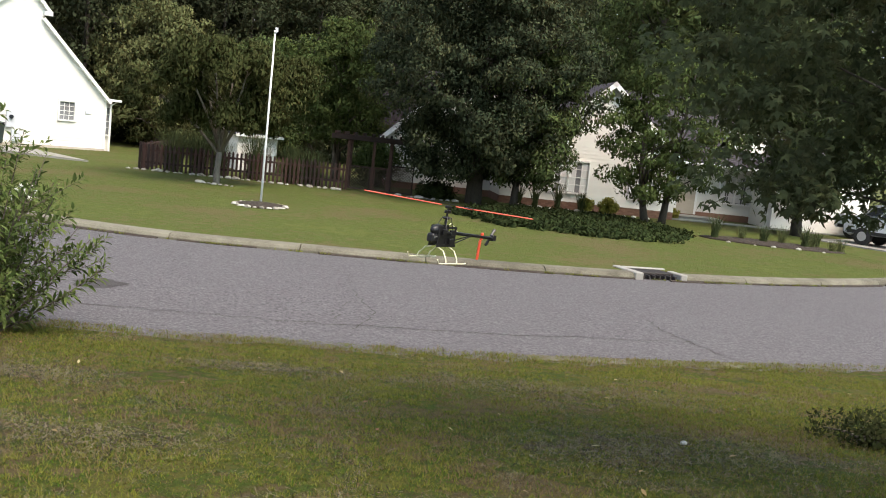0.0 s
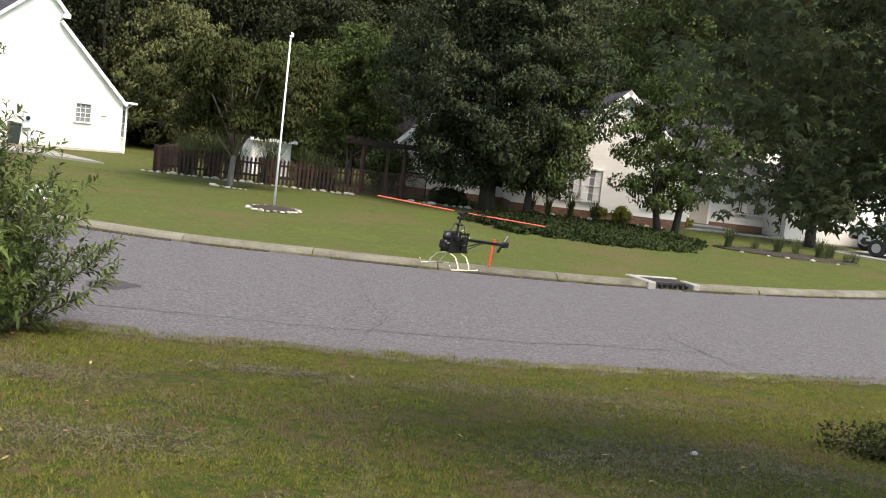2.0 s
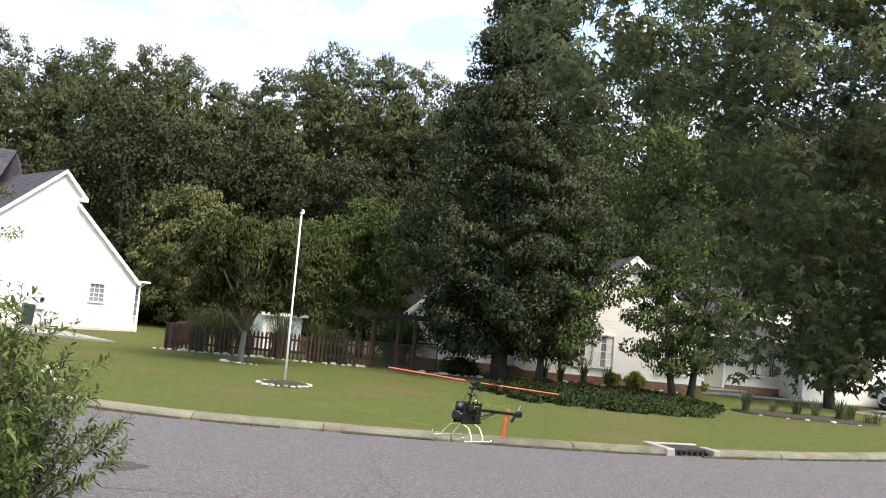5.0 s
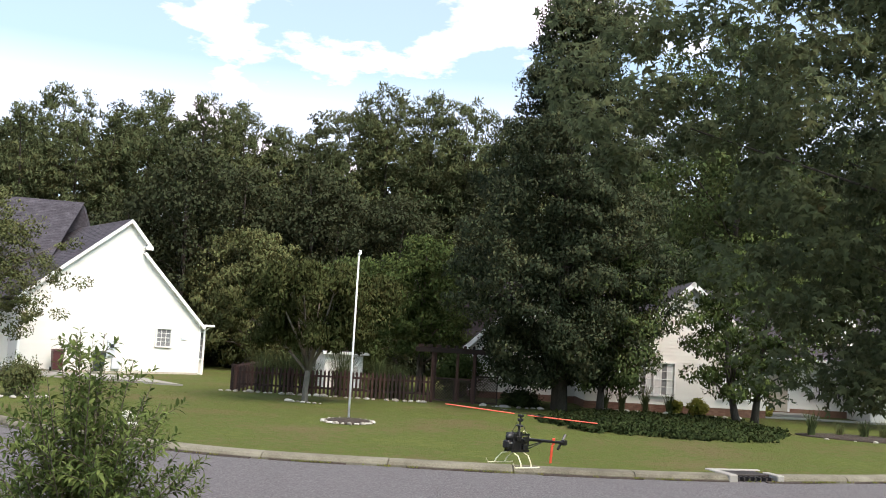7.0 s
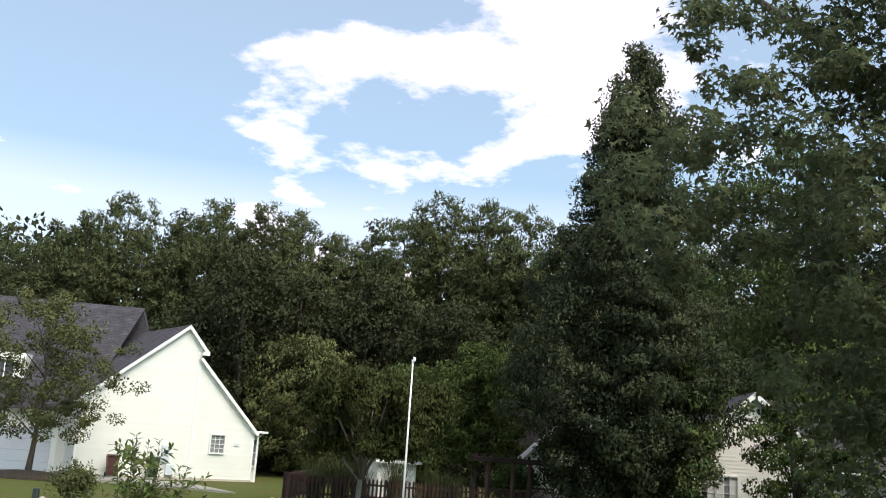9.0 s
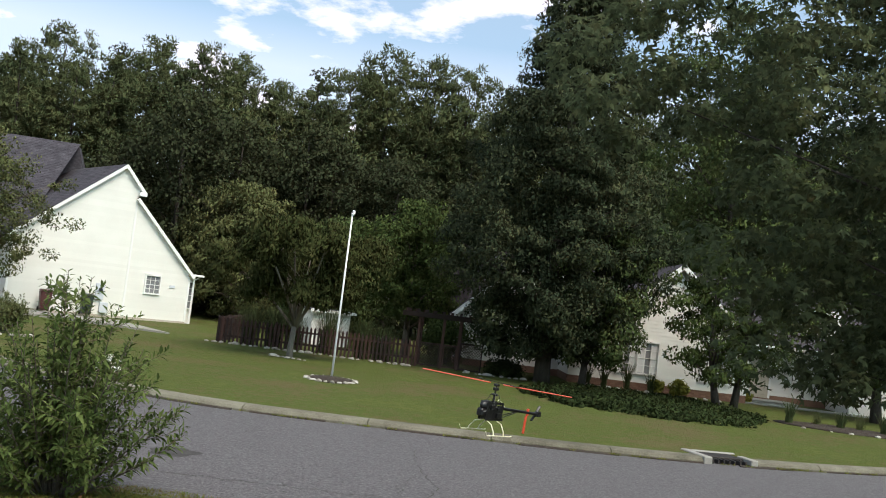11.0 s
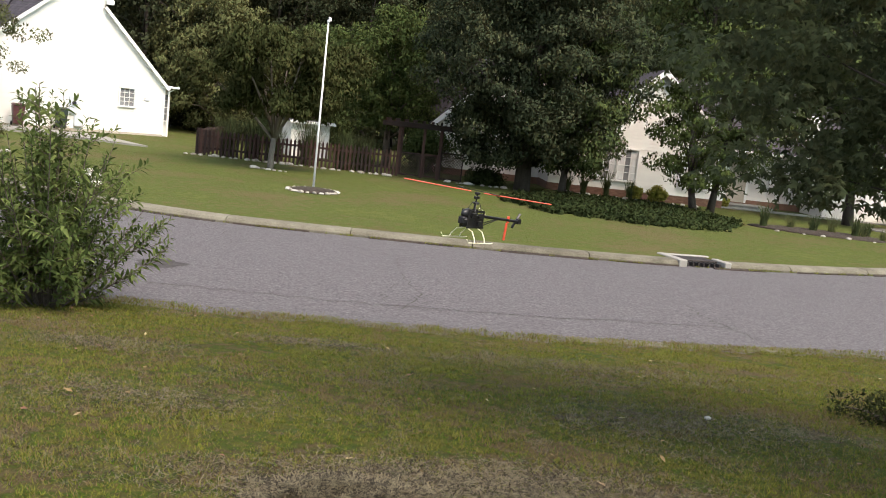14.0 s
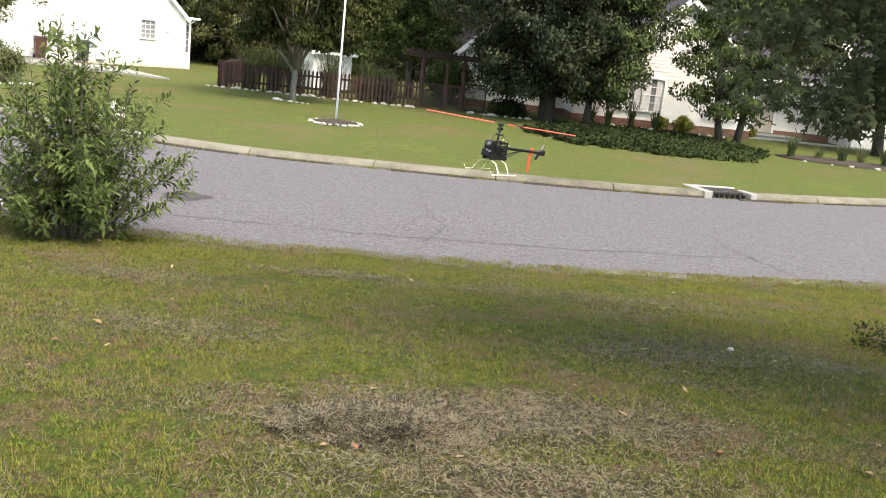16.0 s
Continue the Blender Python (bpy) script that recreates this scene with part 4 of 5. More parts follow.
def stone_row(x0, y0, x1, y1, step, seed, size, group, label):
    rng = np.random.default_rng(seed)
    L = math.hypot(x1 - x0, y1 - y0)
    n = int(L / step)
    for k in range(n):
        t = (k + rng.uniform(-0.2, 0.2)) / n
        s = size * rng.uniform(0.5, 1.6)
        x, y = x0 + (x1 - x0) * t + rng.normal() * 0.05, y0 + (y1 - y0) * t + rng.normal() * 0.06
        r = rock("edging_stone", (s * 1.3, s, s * 0.62), seed * 3 + k, M_stone)
        r.location = (x, y, gz(x, y) + s * 0.2)
        r.rotation_euler = (0, 0, rng.uniform(0, 3))
        tagged(r, label, "stone", group)


stone_row(-11.3, 39.0, -2.6, 39.6, 0.30, 3, 0.095, "stones along the fence", "pale stone edging the bed along the fence")
stone_row(-7.8, 35.7, -6.3, 35.3, 0.2, 5, 0.09, "stones at the small tree", "pale stone at the small tree's foot")
stone_row(-0.5, 39.6, 2.2, 39.2, 0.3, 7, 0.095, "stones before the pergola", "pale stone edging beside the pergola")

# ---- trees and shrubs ----
# tall cone-shaped sweetgum, with two slimmer trunks beside it
tree("sweetgum_tree", (2.6, 39.4, 0.1), "tall dark green cone-shaped sweetgum with dense foliage", M_gum, M_bark_dark, 800, 190, gum_profile, 5.0, 1.15, 20.3, (0.17, 0.085), 0.30, clump=0.66, seed=11, lobes=0.22, fill=0.5, droop=0.9, shift=(0.5, 0))
tree("young_tree", (4.2, 38.9, 0.1), "slim tree with dark trunk among the sweetgum's foliage", M_oak, M_bark_dark, 125, 120, round_profile, 2.2, 1.1, 6.6, (0.18, 0.08), 0.16, clump=0.52, seed=12, droop=1.1, lobes=0.4, shift=(0.8, -0.4))
tree("young_tree", (9.45, 37.9, 0.1), "bright green tree with a straight dark trunk", M_lime, M_bark_dark, 72, 110, round_profile, 2.2, 1.2, 5.7, (0.17, 0.085), 0.16, clump=0.52, seed=13, droop=1.0, lobes=0.45, shift=(-0.6, -0.3))
tree("young_tree", (10.15, 38.2, 0.1), "bright green tree beside its twin trunk", M_lime, M_bark_dark, 90, 110, round_profile, 2.4, 1.2, 7.4, (0.17, 0.085), 0.15, clump=0.52, seed=14, droop=1.0, lobes=0.45, shift=(0.8, -0.3))
tree("backyard_tree", (13.5, 56.0, 0.1), "tall dark broadleaf tree behind the white house", M_oak, M_bark_dark, 460, 90, round_profile, 5.8, 3.0, 22.5, (0.26, 0.14), 0.3, clump=0.9, seed=23, droop=0.7, lobes=0.35)
tree("backyard_tree", (22.5, 55.0, 0.1), "tall dark broadleaf tree behind the white house", M_gum, M_bark_dark, 440, 90, round_profile, 5.8, 2.0, 22.5, (0.26, 0.14), 0.3, clump=0.9, seed=25, droop=0.7, lobes=0.35)
tree("backyard_tree", (33.0, 54.0, 0.1), "tall dark broadleaf tree behind the parked cars", M_gum, M_bark_dark, 420, 85, round_profile, 6.5, 1.0, 21.0, (0.28, 0.15), 0.3, clump=1.0, seed=26, droop=0.7, lobes=0.35)
tree("young_tree", (16.6, 40.4, 0.1), "broadleaf tree in the bed before the house", M_oak, M_bark_dark, 190, 110, round_profile, 3.5, 1.7, 9.0, (0.20, 0.12), 0.22, clump=0.65, seed=15, droop=0.7)
# small spreading tree at the fence
rng = np.random.default_rng(16)
dog = empty("dogwood_tree", pose(-7.2, 36.0, 0.1), "small spreading tree with pale forked trunk and drooping olive leaves", "tree")
bm = bmesh.new()
tube(bm, [(0, 0, -0.15), (-0.02, 0, 0.5), (0.04, 0, 1.25)], [0.15, 0.112, 0.105], 9)
C = []
for k in range(11):
    a = k * 2.4 + rng.uniform(-0.3, 0.3)
    out = rng.uniform(1.1, 2.7)
    top = 4.9 - 0.25 * out ** 1.5 + rng.uniform(-0.3, 0.7)
    p0 = Vector((0.04, 0, 1.05 + 0.02 * k))
    p3 = Vector((math.cos(a) * out - 0.35, math.sin(a) * out, top))
    p1 = p0.lerp(p3, 0.3) + Vector((0, 0, 0.15))
    p2 = p0.lerp(p3, 0.65) + Vector((math.cos(a) * 0.15, math.sin(a) * 0.15, 0.1))
    tube(bm, [p0, p1, p2, p3], [0.075, 0.055, 0.035, 0.012], 6)
    for j in range(7):
        t = rng.uniform(0.3, 0.95)
        s0 = p1.lerp(p2, t * 2 - 0.6) if t < 0.65 else p2.lerp(p3, (t - 0.65) / 0.35)
        b = a + rng.normal() * 0.9
        e = s0 + Vector((math.cos(b) * rng.uniform(0.5, 1.2), math.sin(b) * rng.uniform(0.5, 1.2), rng.uniform(0.0, 0.8)))
        tube(bm, [s0, s0.lerp(e, 0.5) + Vector((0, 0, 0.08)), e], [0.024, 0.015, 0.006], 5)
        C += [e, s0.lerp(e, 0.7) + Vector((0, 0, 0.15)), e + Vector((math.cos(b) * 0.3, math.sin(b) * 0.3, -0.35))]
    C += [p3, p3 + Vector((rng.normal() * 0.3, rng.normal() * 0.3, 0.15))]
part("trunk", bm, M_bark_pale, dog, smooth=True)
C = np.array([c for c in C if c.z > 2.1])
S = rng.uniform(0.34, 0.62, (len(C), 1)) * np.array([[1, 1, 0.75]])
quads("crown", *foliage(rng, C, S, 150, 0.18, 0.07, 1.4), M_sour, dog)
# rounded trees behind the fence
tree("yard_tree", (-16.0, 60.5, 0.1), "rounded yard tree with pale olive crown", M_pale, M_bark, 300, 80, round_profile, 4.4, 0.6, 8.8, (0.25, 0.12), 0.2, clump=0.75, seed=17, droop=0.9)
tree("yard_tree", (-21.5, 68.0, 0.1), "rounded yard tree with pale olive crown behind the house", M_pale, M_bark, 260, 70, round_profile, 5.0, 1.5, 9.8, (0.28, 0.14), 0.2, clump=0.8, seed=22, droop=0.9)
tree("yard_tree", (-3.7, 46.6, 0.1), "rounded bright green yard tree behind the fence", M_lime, M_bark, 220, 85, round_profile, 2.9, 2.1, 7.6, (0.20, 0.10), 0.2, clump=0.55, seed=18, droop=0.9)
tree("yard_tree", (-8.6, 54.0, 0.1), "rounded yard tree behind the garden shed", M_oak, M_bark, 220, 85, round_profile, 3.8, 0.8, 6.8, (0.22, 0.11), 0.2, clump=0.7, seed=19, droop=0.8)
# street tree before the neighbour's garage
tree("street_tree", (-22.9, 40.4, 0.12), "young street tree with open crown on a mulch mound", M_pale, M_bark, 200, 100, round_profile, 3.9, 1.9, 8.4, (0.15, 0.08), 0.14, clump=0.5, seed=24, droop=0.4, lobes=0.4)
# large tree beside the near lawn, its limbs hanging over the verge
tree("overhanging_tree", (5.8, 3.6, 0.8), "large broadleaf tree with dull green lobed leaves, limbs hanging low", M_near, M_bark_dark, 640, 80, spreading_profile, 2.65, 1.75, 6.2, (0.060, 0.033), 0.16, clump=0.225, seed=21, droop=1.1, lobes=0.10, fill=0.62, nlimbs=40, shift=(-5.5, 4.2), middle=True, thin=0.15, stars=True, flat=0.45)
# added tree, out of view, that only casts shade across the side of the lawn
tree("shade_tree", (6.2, 3.0, 0.8), "unseen broadleaf tree added to shade the lawn's side", M_oak, M_bark_dark, 260, 110, round_profile, 2.6, 2.2, 6.5, (0.075, 0.045), 0.16, clump=0.4, seed=27, droop=0.8, nlimbs=24)

# bush of long leaves on arching shoots
rng = np.random.default_rng(5)
bush = empty("laurel_bush", pose(-4.7, 10.6, gz(-4.7, 10.6) - 0.03), "tall leafy bush of arching shoots with long pointed leaves", "bush")
Q_, D_, W_ = [], [], []
bm = bmesh.new()


def shoot(p0, d, length, rise, r, spacing, bare):
    """A shoot from p0 along d that bends upwards by `rise`, with leaves to both sides; returns its points."""
    pts = []
    for k in range(7):
        t = k / 6
        pts.append(p0 + d * (length * t) + Vector((0, 0, rise * length * t * t)))
    tube(bm, pts, [r * (1 - 0.12 * k) for k in range(7)], 5)
    n = int(length * (1 - bare) / spacing)
    for j in range(n):
        t = bare + (1 - bare) * (j + rng.uniform(0, 0.8)) / n
        i = min(int(t * 6), 5)
        p = pts[i].lerp(pts[i + 1], t * 6 - i)
        ax = (pts[i + 1] - pts[i]).normalized()
        side = ax.cross(Vector((0, 0, 1))).normalized() if abs(ax.z) < 0.96 else Vector((1, 0, 0))
        side = (Matrix.Rotation(j * 2.4 + rng.normal() * 0.3, 3, ax) @ side)
        v = (ax * rng.uniform(0.35, 0.8) + side * 0.75 + Vector((0, 0, rng.uniform(-0.15, 0.15)))).normalized()
        ln = rng.uniform(0.085, 0.150) * (1.0 if t < 0.9 else 0.75)
        w = v.cross(Vector((rng.normal() * 0.35, rng.normal() * 0.35, 1))).normalized()
        Q_.append(p + v * 0.012)
        D_.append(v * ln)
        W_.append(w * ln * rng.uniform(0.14, 0.19))
    return pts


for k in range(58):
    a = k * 2.39996 + rng.normal() * 0.2
    tilt = (k + 0.5) / 58
    d = Vector((math.cos(a) * (0.04 + 0.70 * tilt ** 1.3), math.sin(a) * (0.04 + 0.70 * tilt ** 1.3), 1.0 - 0.66 * tilt ** 1.3)).normalized()
    length = (2.62 - 1.2 * tilt) * rng.uniform(0.66, 1.03)
    pts = shoot(Vector((math.cos(a) * 0.16 * tilt, math.sin(a) * 0.16 * tilt, -0.05)), d, length, 0.05 + 0.12 * tilt, 0.014, 0.024, 0.22)
    for j in range(7):
        t = rng.uniform(0.2, 0.9)
        i = min(int(t * 6), 5)
        p = pts[i].lerp(pts[i + 1], t * 6 - i)
        b = a + rng.normal() * 1.0
        shoot(p, Vector((math.cos(b), math.sin(b), rng.uniform(0.2, 0.9))).normalized(), rng.uniform(0.22, 0.50), rng.uniform(-0.1, 0.25), 0.006, 0.019, 0.1)
part("branchwork", bm, M_bark, bush)
lances("foliage", np.array(Q_), np.array(D_), np.array(W_), M_bush, bush)

# pine woods behind the houses
pines = []
for i, (mat, prof, n, per, rad, z0, z1, lf, dr, cl) in enumerate([
        (M_pine, pine_profile, 430, 48, 3.6, 2.0, 20.0, (0.36, 0.095), -0.6, 0.56), (M_pine, crown_profile, 430, 48, 3.3, 3.0, 20.0, (0.36, 0.095), -0.6, 0.56),
        (M_wood, gum_profile, 300, 50, 3.6, 1.0, 20.0, (0.27, 0.17), 0.6, 0.80), (M_pine, crown_profile, 430, 48, 3.8, 2.0, 20.0, (0.36, 0.095), -0.6, 0.56),
        (M_wood, round_profile, 260, 50, 4.2, 0.3, 13.5, (0.27, 0.17), 0.6, 0.85)]):
    pines.append(tree("pine_tree" if mat is M_pine else "forest_tree", (-62 + 12 * i, 92, 0), "tall pine of the woods behind the houses" if mat is M_pine else "leafy tree of the woods behind the houses", mat, M_bark_dark, n, per, prof, rad, z0, z1, lf, 0.26, clump=cl, seed=40 + i, droop=dr, group="woods behind the houses", nlimbs=22, lobes=0.36, fill=0.36))


def wood_tree(kind, deg, d, top, turn):
    """A tree of the woods: its bearing in degrees, distance and height."""
    az = radians(deg)
    k = top / (13.5 if kind == 4 else 20.0)
    w = 0.55 + 0.45 * k
    m = pose(d * math.sin(az), d * math.cos(az), 0, 0, 0, turn) @ Matrix.Diagonal((w, w, k, 1))
    copy_thing(pines[kind], m).matrix_basis = m


rng = np.random.default_rng(77)
# the skyline's crests
for kind, deg, top in ((1, -33.0, 15.2), (3, -30.6, 15.4), (1, -28.2, 18.2), (3, -25.2, 17.8), (0, -23.2, 18.4), (1, -21.3, 19.2), (1, -18.4, 20.4), (3, -15.9, 19.8), (0, -14.0, 18.9), (0, -12.2, 18.6), (3, -9.7, 20.4), (1, -7.4, 22.6), (1, -4.5, 22.2), (3, -2.6, 21.6), (1, 0.5, 20.5), (3, 4.0, 20.0), (0, 8.0, 19.5), (2, 12.0, 20.0), (1, 16.0, 19.5), (3, 20.0, 20.0), (0, 24.0, 19.0)):
    wood_tree(kind, deg, 74 + rng.uniform(-1.5, 1.5), top * 0.985, rng.uniform(0, 360))
# fuller, lower trees before and behind them
for d0, count, lo, hi, kinds in ((66, 19, 10.5, 15.0, (2, 4, 0, 4)), (80, 28, 18.5, 21.5, (0, 1, 3, 2))):
    for k in range(count):
        deg = -38 + 64 * (k + rng.uniform(0.2, 0.8)) / count
        wood_tree(kinds[int(rng.integers(0, 4))], deg, d0 + rng.uniform(-2.5, 2.5), rng.uniform(lo, hi) * (0.86 if deg < -26 else 1.0), rng.uniform(0, 360))

# dense far woods closing the gaps between the trunks
rng = np.random.default_rng(78)
az_ = np.radians(rng.uniform(-46, 32, 5200))
d_ = rng.uniform(88, 98, 5200)
h_ = rng.uniform(0, 1, 5200) * (20 + 3 * np.array([noise.noise((float(a) * 14, 0, 3)) for a in az_]))
C = np.stack([d_ * np.sin(az_), d_ * np.cos(az_), h_], 1)
tagged(quads("far_woods", *foliage(rng, C, np.full((len(C), 3), 1.4), 10, 0.62, 0.42, 0.3), M_wood), "dense dark woods far behind the houses", "woods", kind="stuff")


# ---- ivy bed under the trees ----
def inside_bed(x, y):
    return ((x - 6.0) / 4.2) ** 2 + ((y - 34.4 - 0.12 * (x - 6.0)) / 4.9) ** 2 < 1 + 0.15 * noise.noise((x * 0.8, y * 0.8, 9))


rng = np.random.default_rng(8)
C = []
while len(C) < 900:
    x, y = rng.uniform(1.2, 10.6), rng.uniform(28.8, 40.2)
    if inside_bed(x, y):
        C.append((x, y, gz(x, y) + rng.uniform(0.02, 0.16)))
C = np.array(C)
tagged(quads("ivy_bed", *foliage(rng, C, np.full((len(C), 3), 0.28) * np.array([1, 1, 0.45]), 34, 0.12, 0.09, 0.2), M_ivy), "dark green ivy covering the bed under the trees", "ivy", kind="stuff")


def reeds(name, x, y, n, h, spread, mat, seed, label, category="ornamental grass", w=0.012):
    rng = np.random.default_rng(seed)
    root = empty(name, pose(x, y, gz(x, y)), label, category)
    P, A, B = [], [], []
    for k in range(n):
        a = rng.uniform(0, 2 * math.pi)
        r = spread * rng.uniform(0, 1)
        hh = h * rng.uniform(0.55, 1.1)
        lean = rng.uniform(0.05, 0.45)
        b0 = np.array([math.cos(a) * r * 0.4, math.sin(a) * r * 0.4, 0])
        for seg in range(3):
            t0, t1 = seg / 3, (seg + 1) / 3
            p0 = b0 + np.array([math.cos(a) * lean * t0 ** 2 * hh, math.sin(a) * lean * t0 ** 2 * hh, hh * t0 * (1 - 0.2 * lean * t0)])
            p1 = b0 + np.array([math.cos(a) * lean * t1 ** 2 * hh, math.sin(a) * lean * t1 ** 2 * hh, hh * t1 * (1 - 0.2 * lean * t1)])
            P.append((p0 + p1) / 2)
            A.append((p1 - p0) * 0.56)
            B.append(np.array([-math.sin(a), math.cos(a), 0]) * w * (1.2 - t0))
    quads("leaf_tuft", np.array(P), np.array(A), np.array(B), None, mat, root)
    return root


for i, (x, y, h, n) in enumerate([(-9.9, 40.2, 1.9, 260), (-8.9, 40.5, 2.0, 260), (-8.0, 40.4, 1.7, 220), (-6.6, 40.9, 2.1, 300), (-5.0, 40.6, 1.8, 320), (-4.2, 40.8, 1.6, 300)]):
    reeds("fountain_grass", x, y, 2 * n, h * 0.92, 1.0, M_reed, 60 + i, "tall clump of ornamental grass against the fence", w=0.013)
for i, (x, y, h) in enumerate([(5.4, 41.2, 1.1), (6.4, 41.3, 1.2), (7.4, 41.2, 0.9), (4.7, 41.3, 0.9), (11.2, 34.5, 0.9), (12.9, 34.2, 0.7), (14.3, 33.9, 0.8), (15.0, 34.6, 0.6)]):
    reeds("iris_clump", x, y, 60, h, 0.35, M_reed, 80 + i, "clump of sword-shaped leaves before the house", w=0.03)


def shrub(name, x, y, r, h, mat, seed, label, per=60, n=40, size=(0.10, 0.06)):
    rng = np.random.default_rng(seed)
    root = empty(name, pose(x, y, gz(x, y)), label, "shrub")
    bm = bmesh.new()
    C = unit(rng.normal(size=(n, 3))) * rng.uniform(0.3, 0.85, (n, 1)) * np.array([r, r, h / 2]) + np.array([0, 0, h / 2])
    for c in C[:12]:
        tube(bm, [(0, 0, -0.05), tuple(c * 0.5 + np.array([0, 0, 0.03])), tuple(c)], [0.02, 0.012, 0.004], 5)
    part("branchwork", bm, M_bark, root)
    quads("foliage", *foliage(rng, C, np.full((n, 3), r * 0.32), per, *size, 0.2), mat, root)
    return root


shrub("yellow_shrub", 8.6, 41.4, 0.5, 0.8, M_yellow, 90, "yellow-green shrub before the brick base")
shrub("yellow_shrub", 7.7, 41.5, 0.4, 0.6, M_yellow, 91, "yellow-green shrub before the brick base")
shrub("yellow_shrub", 12.0, 43.6, 0.4, 0.5, M_yellow, 92, "yellow-green shrub at the porch")
shrub("garden_shrub", -1.6, 44.2, 1.5, 2.3, M_lime, 96, "bright green shrub behind the pergola", n=90, size=(0.14, 0.08))
shrub("dark_shrub", 1.0, 40.2, 1.0, 0.62, M_ivy, 93, "dark green shrub beside the pergola", n=70)
shrub("roadside_shrub", -15.8, 30.7, 0.95, 1.35, M_pale, 94, "loose olive-green shrub in a stone ring at the drive", n=90, per=34, size=(0.12, 0.045))
shrub("low_shrub", 4.25, 8.0, 0.65, 0.13, M_sour, 95, "low leafy weed patch in the lawn", n=36, size=(0.05, 0.025))
for k in range(9):
    a = k / 9 * math.pi * 1.2 + 3.0
    r = rock("edging_stone", (0.12, 0.09, 0.065), 200 + k, M_stone)
    r.location = (-15.7 + 1.0 * math.cos(a), 30.4 + 0.9 * math.sin(a), 0.17)
    tagged(r, "whitewashed stone at the drive's shrub", "stone", "stones at the drive")

M_blossom = leaf("white_petals", (0.55, 0.55, 0.50), (0.68, 0.68, 0.64), (0.78, 0.78, 0.75), s=3.0, trans=0.3)
bloom = shrub("flowering_shrub", -8.9, 22.5, 0.30, 0.42, M_oak, 97, "small white-flowering shrub at the kerb", n=24, per=26, size=(0.08, 0.04))
rng = np.random.default_rng(98)
C = unit(rng.normal(size=(26, 3))) * np.array([0.30, 0.30, 0.22]) + np.array([0, 0, 0.27])
quads("blossom", *foliage(rng, C, np.full((26, 3), 0.06), 14, 0.06, 0.05, 0.0), M_blossom, bloom, "white blossom")

for i, (x, y, h) in enumerate([(13.6, 34.3, 0.75), (14.6, 34.0, 0.55), (15.2, 33.7, 0.45), (12.2, 34.6, 0.6), (15.6, 33.9, 0.5)]):
    reeds("dry_grass_clump", x, y, 70, h, 0.45, M_pale, 120 + i, "thin clump of yellowing grass in the island bed", w=0.014)
# island bed before the porch
bm = bmesh.new()
bmesh.ops.create_uvsphere(bm, u_segments=24, v_segments=8, radius=1)
for q in bm.verts:
    q.co = Vector((q.co.x * 2.6 * (1 + 0.12 * noise.noise(q.co * 2)), q.co.y * 1.2, q.co.z * 0.12))
tagged(part("island_bed", bm, M_mulch, smooth=True), "mulched island bed with sparse plants", "flower bed").matrix_world = pose(13.3, 34.4, 0.13, 0, 0, -12)
stone_row(11.4, 33.4, 15.2, 32.9, 0.75, 11, 0.075, "stones of the island bed", "pale stone edging the island bed")
stone_row(4.6, 41.2, 10.8, 41.4, 0.5, 13, 0.10, "stones before the brick base", "pale stone before the brick base")
# mound under the street tree
bm = bmesh.new()
bmesh.ops.create_uvsphere(bm, u_segments=20, v_segments=8, radius=1)
for q in bm.verts:
    q.co = Vector((q.co.x * 1.9, q.co.y * 1.5, q.co.z * 0.4))
tagged(part("mulch_mound", bm, M_mulch, smooth=True), "mulch mound at the street tree's foot", "mulch bed").location = (-22.9, 40.4, 0.08)


# ---- parked cars ----
M_paint = material("silver_paint", [(0.50, 0.52, 0.55), (0.60, 0.62, 0.65)], scale=1, rough=0.3, bump=0, metal=0.3)
M_rubber = material("rubber", [(0.012, 0.012, 0.012), (0.03, 0.03, 0.03)], scale=9, rough=0.85, bump=0.2)
M_rim = material("alloy", [(0.4, 0.4, 0.42), (0.55, 0.55, 0.56)], scale=3, rough=0.35, bump=0, metal=0.8)
M_lamp = material("red_lens", [(0.25, 0.02, 0.02), (0.35, 0.03, 0.03)], scale=4, rough=0.2, bump=0)
car = empty("sport_utility_car", pose(20.2, 38.1, 0.17, 0, 0, -50), "silver sport utility car parked on the drive", "car", "cars on the drive")
BODY = [(-2.25, 0.42), (-2.3, 0.75), (-2.2, 1.02), (-1.05, 1.08), (-0.55, 1.62), (1.9, 1.66), (2.2, 1.1), (2.25, 0.45)]
bm = bmesh.new()
n = len(BODY)
rows_ = []
for y, k in ((-0.9, 1.0), (-0.88, 1.0), (0.88, 1.0), (0.9, 1.0)):
    rows_.append([bm.verts.new((x, y * (0.86 if z > 1.3 else 1), z)) for x, z in BODY])
for a, b in zip(rows_, rows_[1:]):
    for i in range(n):
        bm.faces.new((a[i], a[(i + 1) % n], b[(i + 1) % n], b[i]))
bm.faces.new(rows_[0][::-1])
bm.faces.new(rows_[-1])
bmesh.ops.recalc_face_normals(bm, faces=bm.faces)
bmesh.ops.bevel(bm, geom=[e for e in bm.edges if e.calc_face_angle(0) > 0.3], offset=0.05, segments=2, affect="EDGES")
part("body", bm, M_paint, car, smooth=False)
